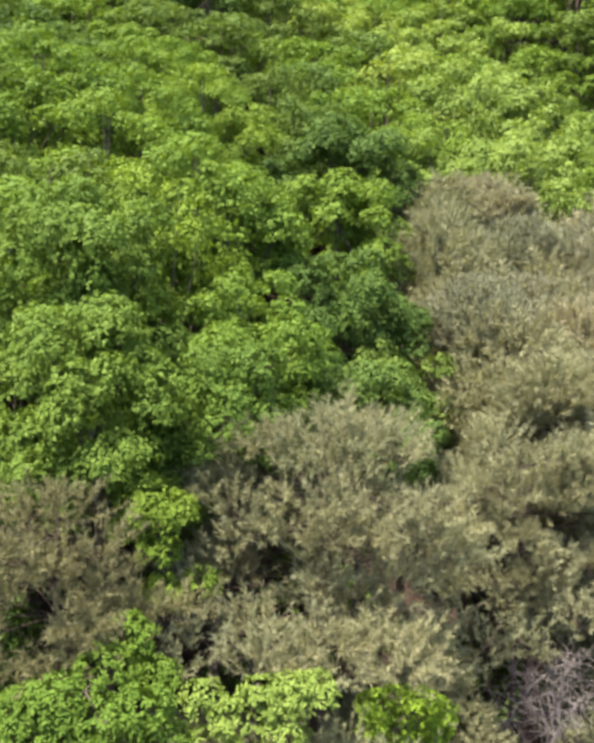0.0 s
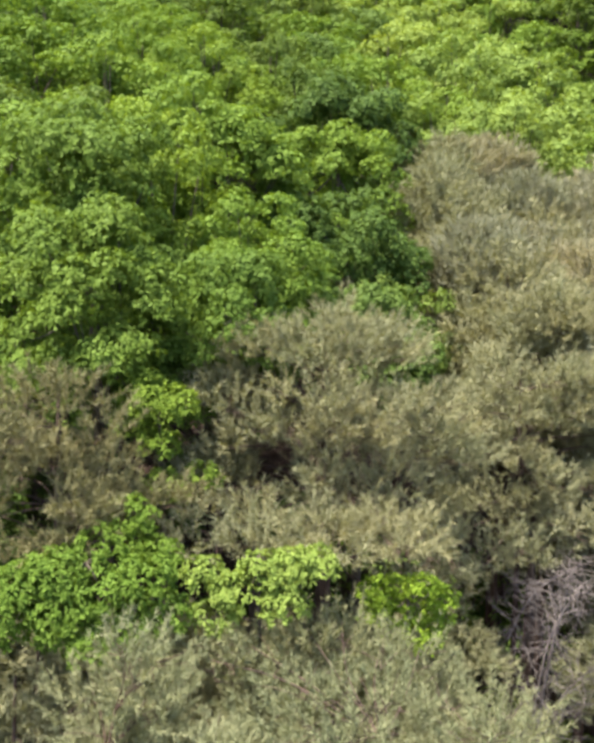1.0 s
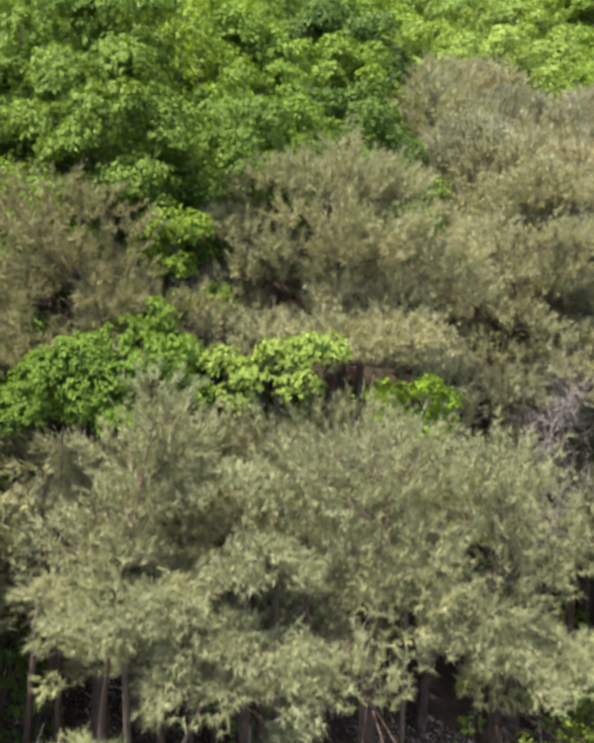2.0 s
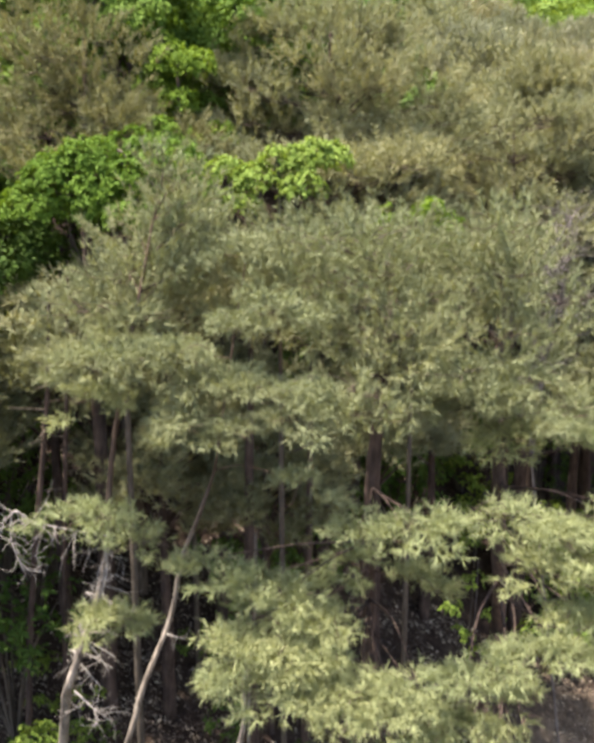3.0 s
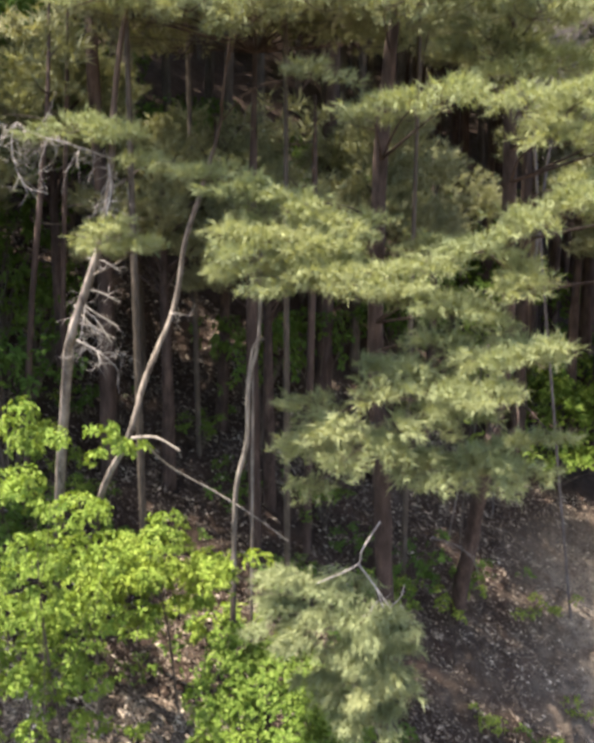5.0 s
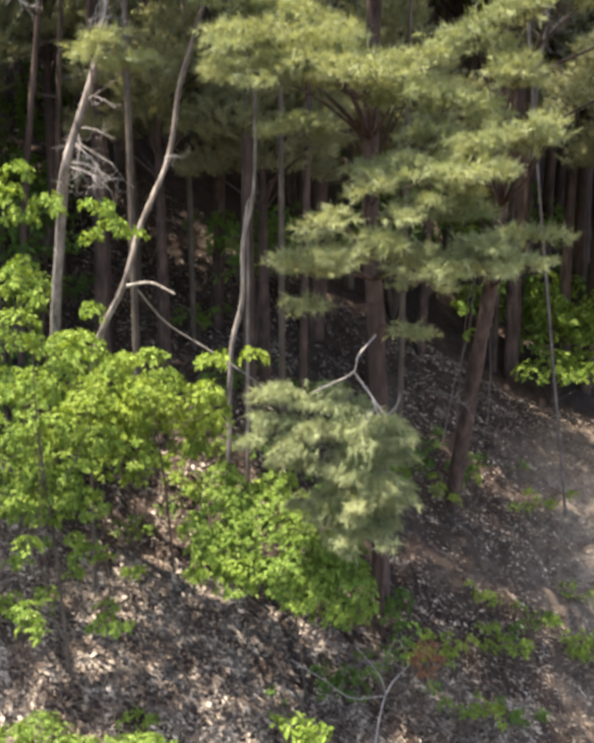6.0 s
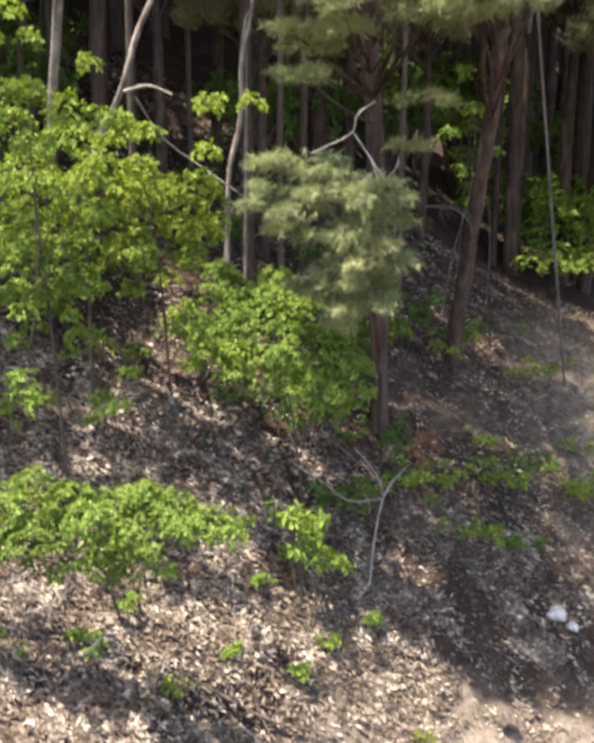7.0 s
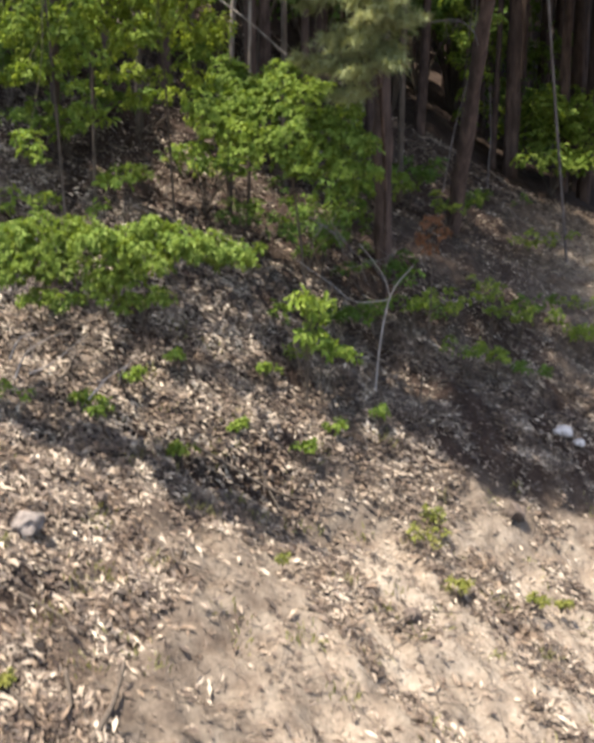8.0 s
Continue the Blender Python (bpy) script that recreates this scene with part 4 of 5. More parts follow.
broadleaf("bush", (-2.2, 4.6), [(-3.55, 4.10, 3.51, 0.17), (-3.30, 4.04, 3.59, 0.19), (-3.05, 4.03, 3.55, 0.19), (-2.81, 4.03, 3.66, 0.19), (-2.24, 3.92, 3.55, 0.16), (-1.93, 3.92, 3.58, 0.15), (-1.77, 3.72, 3.63, 0.19), (-3.44, 3.69, 3.50, 0.16), (-3.17, 3.68, 3.57, 0.18), (-2.92, 3.62, 3.58, 0.20), (-2.75, 3.58, 3.60, 0.18), (-2.40, 3.71, 3.61, 0.22), (-2.23, 3.65, 3.54, 0.20), (-1.97, 3.71, 3.54, 0.20), (-1.72, 3.76, 3.57, 0.21), (-1.50, 3.69, 3.57, 0.20), (-2.17, 3.35, 3.55, 0.21), (-2.02, 3.43, 3.43, 0.22), (-1.79, 3.68, 3.42, 0.23), (-1.50, 3.51, 3.48, 0.20), (-1.21, 3.45, 3.51, 0.19), (-1.07, 3.55, 3.45, 0.19), (-3.47, 3.67, 3.31, 0.19), (-3.17, 3.59, 3.37, 0.20), (-2.94, 3.56, 3.39, 0.21), (-2.72, 3.59, 3.40, 0.19), (-2.55, 3.64, 3.44, 0.17), (-2.44, 3.65, 3.30, 0.21), (-1.82, 3.24, 3.51, 0.13), (-1.65, 3.29, 3.36, 0.16), (-1.38, 3.24, 3.53, 0.15), (-1.21, 3.34, 3.46, 0.18), (-1.01, 3.39, 3.41, 0.18), (-3.35, 3.50, 3.20, 0.17), (-3.25, 3.59, 3.22, 0.15), (-2.92, 3.53, 3.26, 0.20), (-2.67, 3.34, 3.37, 0.18), (-2.55, 3.57, 3.26, 0.15), (-2.13, 3.44, 3.25, 0.19), (-2.04, 3.61, 3.23, 0.15), (-1.92, 3.44, 3.25, 0.16), (-2.74, 3.65, 3.08, 0.11), (-2.42, 3.51, 3.04, 0.14), (-2.16, 3.42, 3.11, 0.16), (-1.91, 3.47, 3.02, 0.14), (-1.67, 3.53, 3.10, 0.13), (-0.84, 3.49, 3.49, 0.08)],
          0.052, BUSH_DEEP, "low spreading green bush on the dry bank", 0.014, fine=True, close=0.85, per=9, category="bush", crown="foliage")

# ---- the wood higher up ----
def forest():
    kinds = []

    def oak(mat, lab, leaf, count, size, low=-0.35):
        ob = thing("oak_tree", 0, -200, 0, lab, "tree", "oaks of the upper slope")
        crown = dome((0, 0, 6.3), 2.15, 2.15, 3.2, count, size)
        stem = [tube(bend([(0, 0, -0.3), (0.15, 0.1, 3.5), (0.0, 0.0, 7), (0.1, 0, 9)], 4), [0.13, 0.08, 0.035, 0.01], 7, 0.05)]
        for x, y, z, r in crown[::3]:
            stem.append(tube(bend([(0.1, 0.05, 4.0), (x * 0.5, y * 0.5, (z + 4.5) / 2), (x, y, z)], 3), [0.03, 0.01], 4))
        part("trunk", mesh_of("trunk", *join(stem), TWIG, True), ob)
        part("crown", mesh_of("crown", *leafage(crown, leaf, 0.9, 8, None, low), mat), ob)
        kinds.append(ob)

    def conifer(mat, lab, count, size, tuft, length, width):
        ob = thing("pine", 0, -200, 0, lab, "pine tree", "pines of the upper slope")
        crown = dome((0, 0, 7.5), 1.6, 1.6, 2.1, count, size)
        stem = [tube(bend([(0, 0, -0.3), (0.1, 0.1, 4), (0.0, 0.0, 9.4)], 5), [0.17, 0.12, 0.03], 7, 0.05)]
        for x, y, z, r in crown[::3]:
            stem.append(tube(bend([(0.05, 0.05, z - 1.2), (x * 0.5, y * 0.5, z - 0.5), (x, y, z)], 3), [0.05, 0.012], 4))
        part("trunk", mesh_of("trunk", *join(stem), PINE_BARK, True), ob)
        part("crown", mesh_of("crown", *join([shoots(q[:3], q[3], (0, 0), length, width, 7, 0.8) for q in crown]), mat), ob)
        kinds.append(ob)

    oak(OAK, "green oak of the upper slope", 0.12, 76, 0.46, -0.35)
    oak(OAK_PALE, "pale green oak in new leaf on the upper slope", 0.12, 76, 0.46, -0.35)
    oak(OAK_DARK, "dark green oak of the upper slope", 0.12, 76, 0.46, -0.35)
    conifer(PINE_BROWN, "brownish pine of the upper slope", 40, 0.5, 0.1, 0.2, 0.021)
    conifer(PINE_GREY, "grey-olive pine of the upper slope", 40, 0.5, 0.1, 0.2, 0.021)
    oak(OAK, "distant green oak near the top of the slope", 0.17, 66, 0.52, -0.35)
    oak(OAK_PALE, "distant pale green oak near the top of the slope", 0.17, 66, 0.52, -0.35)
    oak(OAK_DARK, "distant dark oak near the top of the slope", 0.17, 66, 0.52, -0.35)
    used = set()

    def plant(k, x, y, s, h):
        m = pose(x, y, float(ground(x, y)), 0, 0, rng.uniform(0, 360)) @ Matrix.Diagonal((s, s, h, 1))
        if k in used:
            copy_thing(kinds[k], m @ Matrix.Diagonal([1 / v for v in (*kinds[k].scale, 1)]))
        else:
            used.add(k)
            kinds[k].matrix_basis = m

    for row, y in enumerate(np.arange(16.5, 78, 3.1)):
        wide = 0.37 * (y + 3) + 2.5
        for x in np.arange(-wide + (row % 2) * 1.4, wide, 3.1 + 0.014 * y):
            px, py = x + rng.normal() * 0.5, y + rng.normal() * 0.5
            brown = px > 3.3 and 15 < py < 32
            if py < 31 and -2.6 < px < 3.3:
                continue
            k = (3 if rng.uniform() < 0.7 else 4) if brown else int(rng.choice([1, 1, 0] if px > 1 and 28 < py < 45 else [0, 0, 2] if py >= 45 else [0, 0, 1, 2], 1)[0]) + (5 if py > 37 else 0)
            if k == 7 and py > 50:
                k = 6
            elif k in (1, 6) and px < 1:
                k = 5 if py > 37 else 0
            top = 12.85 + 0.3 * rng.normal() - 0.224 * max(px, -9) + 0.32 * py + (1.2 if px < -2 and py < 26 else 0) - (0.9 if brown else 0)
            if px > 3 and 38 < py < 44:
                top += 1.0
            if py > 46:
                top = max(top, float(ground(px, py)) + 9.5)
            h = min(max(top - float(ground(px, py)), 6.5), 13.0)
            s = rng.uniform(0.92, 1.22) + (0.14 if px > 0 and py > 30 else 0)
            plant(k, px, py, s, h / 9.7)
    # a close stand of browned pines
    for y in np.arange(18.5, 31, 2.1):
        for x in np.arange(4.0 + 0.02 * (y - 18), 3.5 + 0.42 * y, 2.3):
            px, py = x + rng.normal() * 0.4, y + rng.normal() * 0.4
            h = 11.9 + 0.25 * rng.normal() - 0.224 * px + 0.32 * py - float(ground(px, py))
            plant(3 if rng.uniform() < 0.6 else 4, px, py, rng.uniform(0.9, 1.2), h / 9.7)
    # the wood goes on at both sides of the pines
    for x, y, k in ((-6.8, 8.9, 0), (-6.2, 11.4, 2), (-7.6, 7.2, 0), (-7.8, 10.4, 2), (-6.9, 13.2, 0), (-9.8, 8.8, 0), (-9.6, 12.0, 2), (-5.8, 15.6, 0),
                    (6.6, 10.6, 4), (6.2, 13.6, 4), (8.6, 12.4, 2), (8.6, 15.6, 0), (5.9, 16.6, 4), (-9.0, 15.4, 0), (-7.2, 5.6, 2)):
        plant(k, x, y, 0.9, 0.92)
    # an added oak, out of view, to shade the ground at the left
    plant(2, -5.7, 7.4, 0.62, 0.82)
    # young shaded pines between the trunks
    for x, y, h in ((-4.2, 11.0, 0.6), (-2.5, 10.6, 0.55), (-0.9, 10.9, 0.55), (-1.8, 12.2, 0.55), (2.2, 14.6, 0.6), (-5.6, 9.6, 0.6), (1.0, 12.6, 0.7)):
        plant(4, x, y, 0.72, h)


rng = np.random.default_rng(21)
forest()


def understory():
    """Shaded shrubs between the trunks."""
    shrub = thing("shrub", 0, -200, 0, "shaded green shrub between the tree trunks", "shrub", "shrubs between the trunks")
    crown = dome((0, 0, 0.9), 0.8, 0.8, 0.5, 12, 0.32)
    part("foliage", mesh_of("foliage", *leafage(crown, 0.09, 0.22, 9), OAK_DARK), shrub)
    part("stem", mesh_of("stem", *join([tube(bend([(0, 0, -0.1), (x * 0.4, y * 0.4, z * 0.6), (x, y, z)], 3), [0.02, 0.006], 4) for x, y, z, r in crown]), TWIG), shrub)
    spots = [(x + rng.normal() * 0.4, y + rng.normal() * 0.3) for y in (9.6, 11.0, 12.2, 13.6, 15.2, 16.8, 18.4, 20.0) for x in np.arange(-7, 7, 1.15)]
    first = True
    for x, y in spots:
        if 0.8 < x < 6.5 and y < 15 or y < 16 and x > -4.0 and rng.uniform() < 0.88 or rng.uniform() < 0.25:
            continue
        s = rng.uniform(0.9, 1.9)
        m = pose(x, y, float(ground(x, y)), 0, 0, rng.uniform(0, 360)) @ Matrix.Diagonal((s, s, 1.25 * s, 1))
        if first:
            shrub.matrix_basis, first = m, False
        else:
            copy_thing(shrub, m @ Matrix.Diagonal([1 / v for v in (*shrub.scale, 1)]))


rng = np.random.default_rng(41)
understory()


def bare_trunks():
    """Thin pines behind the edge, of which the canopy hides all but the stems."""
    for x, y, lean, r in ((-4.4, 9.2, 0.7, 0.05), (-4.0, 9.9, 0.4, 0.045), (-0.3, 10.3, 0.1, 0.07)):
        z = float(ground(x, y)) - 0.05
        ob = thing("pine", x, y, z, "slim shaded pine with a bare trunk and a thin top", "pine tree", "slim pines behind the edge")
        line = bend([(0, 0, 0), (lean * 0.4, -0.1, 2.8), (lean, -0.2, 5.6), (lean * 1.1, 0, 7.1)], 6)
        part("trunk", mesh_of("trunk", *tube(line, [r, r * 0.8, r * 0.3], 8, 0.05), PINE_BARK, True), ob)
        tops = [(lean + rng.normal() * 0.35, rng.normal() * 0.35, 6.6 + rng.normal() * 0.4, 0.35) for _ in range(5)]
        part("crown", mesh_of("crown", *join([needles(q[:3], q[3], 0.3, (lean, 0), 0.13, 0.2, 0.022, 8, 0.9) for q in tops]), PINE_GREY), ob)
        for _ in range(5):
            h = rng.uniform(3, 6.5)
            a = rng.uniform(0, 6.28)
            s = np.array([np.interp(h, line[:, 2], line[:, 0]), np.interp(h, line[:, 2], line[:, 1]), h])
            e = s + np.array((np.cos(a), np.sin(a), 0.15)) * rng.uniform(0.3, 0.8)
            part("dead_branch", mesh_of("dead_branch", *tube(bend([s, (s + e) / 2 + rng.normal(size=3) * 0.05, e], 3), [0.015, 0.004], 5), TWIG), ob)


bare_trunks()


# ---- fallen leaves ----
def litter():
    """Matted leaves, drifted into streaks down the slope and thin on the bare sand."""
    n = 420000
    y = np.where(np.arange(n) < 90000, rng.uniform(6.5, 15, n), -0.5 + 8 * rng.uniform(0, 1, n) ** 0.75)
    x = -0.5 + rng.uniform(-1, 1, n) * (0.36 * (y + 4) + 0.9) * np.where(rng.uniform(size=n) < 0.12, rng.uniform(1, 2.2, n), 1)
    y = y - np.where(rng.uniform(size=n) < 0.06, rng.uniform(0, 4, n), 0)
    down, across = 0.51 * x - 0.86 * y, 0.86 * x + 0.51 * y
    drift = np.array([noise.fractal(Vector((a * 1.0, b * 1.5, 4.2)), 0.7, 2.1, 5) for a, b in zip(down, across)])
    keep = 2.2 * drift + 0.16 + 0.45 * np.clip((y - 3.4) / 1.5, -1, 1) + 0.5 * np.clip(-x - 0.6, 0, 1) - 0.1 * np.clip((y - 5.0) / 1.2, 0, 1) * np.clip((9 - y) / 2, 0, 1)
    for px, py, r in ((-0.66, 2.39, 0.55), (-0.95, 2.0, 0.4), (0.01, 3.62, 0.32), (-1.2, 1.1, 0.5), (1.0, 2.2, 0.4), (-0.45, 1.53, 0.50), (1.33, 4.40, 0.32), (2.13, 4.60, 0.50), (2.19, 3.55, 0.40), (0.81, 1.99, 0.40), (0.43, 3.18, 0.28), (-1.46, 2.86, 0.20)):
        keep = keep - 1.9 * np.exp(-((x - px) ** 2 + 1.6 * (y - py) ** 2) / (1.25 * r) ** 2)
    keep = keep - 0.45 * np.clip((x - 0.5) / 0.6, 0, 1) * np.clip((y - 4.3) / 0.5, 0, 1) * np.clip((8 - y) / 1.5, 0, 1) - 0.9 * np.exp(-((x - 0.3) / 1.1) ** 2 - ((y - 6.9) / 0.9) ** 2) + 0.8 * np.exp(-((x + 1.2) / 1.0) ** 2 - ((y - 7.9) / 0.6) ** 2) + 0.7 * np.clip((x - 3.0) / 0.6, 0, 1) * np.clip((y - 8) / 0.8, 0, 1) - 0.2 * np.clip((y - 9) / 2, 0, 1) > rng.uniform(-0.72, 0.42, n)
    keep = keep | (rng.uniform(size=n) < 0.05)
    x, y, drift = x[keep], y[keep], drift[keep]
    n = len(x)
    at = np.stack([x, y, surface(x, y) + rng.uniform(0.0, 0.045, n)], -1)
    normal = unit(np.array((0.25, -0.4, 1.0)) + rng.normal(size=(n, 3)) * 0.32)
    along = np.array((0.95, -0.3, -0.5)) * np.where(rng.uniform(size=(n, 1)) < 0.5, -1, 1) * 1.1 + rng.normal(size=(n, 3)) * 0.8
    axis = unit(along - (along * normal).sum(-1, keepdims=True) * normal)
    size = 0.026 + 0.088 * rng.uniform(0, 1, n) ** 2
    ob = new("fallen_leaves", mesh_of("fallen_leaves", *blades(at, normal, axis, size, size * rng.uniform(0.2, 0.46, n)), LITTER))
    tagged(ob, "dry brown and buff oak leaves strewn over the slope", "leaf litter", kind="stuff")


rng = np.random.default_rng(31)
litter()


# ---- dead wood ----
def stick_thing(name, pieces, mat, label, category, part_name="stem"):
    """Bare wood: each piece is a bent line of points with its thick and thin end."""
    root = np.array(pieces[0][0][0], float)
    ob = thing(name, *root, label, category)
    for line, thick, thin in pieces:
        v, f = tube(bend(np.array(line, float), 5) - root, [thick, thin], 6, 0.08)
        part(part_name, mesh_of(part_name, v, f, mat, True), ob)
    return ob


def spread(line, count, reach, down=0.3, thick=0.008):
    """Fine bare twigs along a line, each with a fork."""
    line = bend(np.array(line, float), 6)
    made = []
    for _ in range(count):
        s = line[rng.integers(1, len(line))]
        d = unit(rng.normal(size=3) + np.array((0, 0, -down)))
        e = s + d * reach * rng.uniform(0.4, 1.0)
        m = (s + e) / 2 + rng.normal(size=3) * reach * 0.12
        made.append(([tuple(s), tuple(m), tuple(e)], thick * rng.uniform(0.6, 1.1), thick * 0.3))
        e2 = m + unit(d + rng.normal(size=3) * 0.6) * reach * 0.45
        made.append(([tuple(m), tuple((m + e2) / 2 + rng.normal(size=3) * 0.02), tuple(e2)], thick * 0.5, thick * 0.25))
    return made


SNAG = [(-2.3, 6.15, 10.58), (-2.7, 6.0, 10.72), (-3.0, 6.0, 10.8), (-3.17, 6.0, 10.9), (-3.22, 6.0, 10.62), (-3.12, 6.0, 10.32), (-2.9, 6.0, 10.24)]
stick_thing("dead_branch", [(SNAG, 0.009, 0.005), *spread(SNAG[:4], 30, 0.5, 1.3, 0.0042), *spread(SNAG[3:], 14, 0.3, 0.2, 0.0036)], DEAD, "bleached dead branch with a tangle of hanging twigs", "dead branch", "twig")
SNAG_LOW = [(-2.85, 6.6, 9.05), (-2.72, 6.45, 8.95), (-2.5, 6.35, 8.75)]
stick_thing("dead_branch", [(SNAG_LOW, 0.009, 0.004), *spread(SNAG_LOW, 16, 0.35, 0.6, 0.0034)], DEAD, "grey dead twigs hanging from a pale trunk", "dead branch", "twig")
BARE = [(3.1, 12.3, 11.6), (3.3, 12.2, 12.2), (3.6, 12.2, 12.6), (4.2, 12.3, 12.9)]
stick_thing("dead_tree", [(BARE, 0.022, 0.008), *spread(BARE, 80, 0.75, 0.0, 0.007)], GREY_WOOD, "leafless grey tree top full of crossing twigs", "dead tree", "twig")
BARE_LOW = [(3.9, 13.2, 9.0), (3.95, 12.9, 10.8), (4.1, 12.6, 12.4)]
stick_thing("dead_tree", [(BARE_LOW, 0.035, 0.014), *spread(BARE_LOW[1:], 60, 0.8, -0.2, 0.007)], GREY_WOOD, "bare grey dead tree beside a gap", "dead tree", "twig")

TANGLE = [(4.4, 11.4, g(4.4, 11.4)), (3.7, 11.0, 7.0), (2.99, 10.2, 10.83), (2.99, 10.0, 12.17), (3.09, 9.9, 13.04), (3.41, 9.9, 13.7)]
TANGLE_SIDE = [(3.01, 10.2, 10.98), (3.22, 9.9, 12.03), (3.63, 9.8, 12.64)]
stick_thing("dead_tree", [(TANGLE, 0.025, 0.008), (TANGLE_SIDE, 0.014, 0.006), *spread(TANGLE[2:], 90, 0.7, -0.1, 0.006), *spread(TANGLE_SIDE, 60, 0.6, -0.1, 0.006)], GREY_WOOD, "leafless grey-brown tree with a dense tangle of twigs", "dead tree", "twig")

# broken stubs on the pale trunks
for stub in ([(-2.78, 7.0, 9.53), (-2.59, 6.95, 9.5), (-2.4, 6.9, 9.39)],
             [(-2.85, 7.0, 9.18), (-2.66, 6.95, 9.16), (-2.42, 6.9, 9.05)],
             [(-1.92, 7.25, 8.87), (-1.83, 7.2, 8.88), (-1.7, 7.15, 8.86)],
             [(-2.88, 7.0, 9.15), (-2.8, 6.95, 8.99), (-2.45, 6.9, 8.78)],
             [(-2.94, 7.0, 9.02), (-2.72, 6.95, 8.86), (-2.54, 6.9, 8.6)],
             [(-3.01, 7.0, 8.81), (-2.78, 6.95, 8.78), (-2.49, 6.9, 8.64)],
             [(-2.85, 7.0, 9.17), (-2.83, 6.95, 8.96), (-2.88, 6.9, 8.65)]):
    stick_thing("dead_branch", [(stub, 0.009, 0.004), *spread(stub, 6, 0.24, 0.5, 0.003)], DEAD, "short bleached dead branch on a pale trunk", "dead branch", "twig")

# two thin pale stems and a broken one across them
stick_thing("bare_sapling", [([(-1.33, 8.0, g(-1.33, 8.0)), (-1.3, 8.0, 5.3), (-1.24, 8.0, 6.5), (-1.1, 8.0, 7.1), (-1.07, 8.0, 7.9), (-0.93, 8.0, 8.5), (-0.9, 8.1, 9.8)], 0.042, 0.022),
                             ([(-1.06, 8.0, 8.0), (-1.0, 7.95, 8.35), (-0.86, 7.9, 8.47)], 0.022, 0.01)], STEM_BARK, "slender pale forked stem at the wood's edge", "sapling")
stick_thing("bare_sapling", [([(-1.08, 8.05, g(-1.08, 8.05)), (-1.06, 8.05, 5.3), (-1.03, 8.05, 7.1), (-1.02, 8.05, 8.2)], 0.028, 0.018)], STEM_BARK, "thin straight pale stem beside a forked one", "sapling")
stick_thing("broken_branch", [([(-2.42, 7.25, 7.38), (-2.11, 7.10, 7.43), (-1.82, 6.95, 7.32)], 0.024, 0.010), ([(-2.31, 7.30, 7.33), (-2.04, 7.70, 6.87), (-1.54, 7.90, 6.49), (-1.06, 7.95, 6.15), (-0.57, 8.00, 5.75)], 0.013, 0.007)],
            PALE_BARK, "broken pale stem leaning across the trunks", "dead branch")
stick_thing("dead_branch", [([(0.35, 5.3, 7.1), (0.16, 5.0, 6.95), (0.1, 5.0, 6.78), (-0.27, 5.0, 6.6)], 0.01, 0.005), ([(0.12, 5.0, 6.8), (0.33, 5.0, 6.5), (0.54, 5.0, 6.17)], 0.009, 0.004),
                            ([(0.3, 5.0, 6.55), (0.4, 4.95, 6.2), (0.4, 4.95, 5.75)], 0.008, 0.004), *spread([(0.3, 5.0, 6.5), (0.54, 5.0, 6.17)], 6, 0.3, 0.5, 0.005)],
            DEAD, "forked bleached dead branch on a young pine", "dead branch")
stick_thing("bare_sapling", [([(0.46, 5.95, g(0.46, 5.95)), (0.5, 5.9, 2.3), (0.61, 5.9, 2.86), (0.86, 5.9, 3.2)], 0.014, 0.006), ([(0.6, 5.9, 2.84), (0.5, 5.9, 3.1), (0.25, 5.9, 3.42)], 0.008, 0.004),
                             ([(0.58, 5.9, 2.8), (0.2, 5.9, 2.78), (-0.1, 5.9, 3.0), (-0.5, 5.9, 3.27)], 0.008, 0.004)], DEAD, "small leafless forked sapling on the shaded bank", "sapling")
stick_thing("dead_branch", [([(1.21, 7.40, 6.05), (1.47, 7.20, 6.04), (1.66, 7.10, 5.91), (1.74, 7.10, 5.73)], 0.010, 0.004), *spread([(1.33, 7.40, 6.05), (1.66, 7.10, 5.91)], 8, 0.3, 0.0, 0.005)], GREY_WOOD, "twisted grey dead branch by dark trunks", "dead branch")
stick_thing("bare_sapling", [([(2.25, 11.88, 4.02), (2.42, 11.88, 5.13), (2.60, 11.88, 5.85), (2.70, 11.88, 6.59), (2.72, 11.88, 7.70)], 0.012, 0.007), ([(2.43, 11.88, 5.19), (2.75, 11.88, 5.20)], 0.008, 0.004)], GREY_WOOD, "thin leaning pale stem in the shade", "sapling")
stick_thing("bare_sapling", [([(3.37, 13.24, 4.07), (3.37, 13.24, 4.62), (3.38, 13.24, 5.06), (3.32, 13.24, 6.02)], 0.016, 0.008)], GREY_WOOD, "thin upright pale stem above bare soil", "sapling")

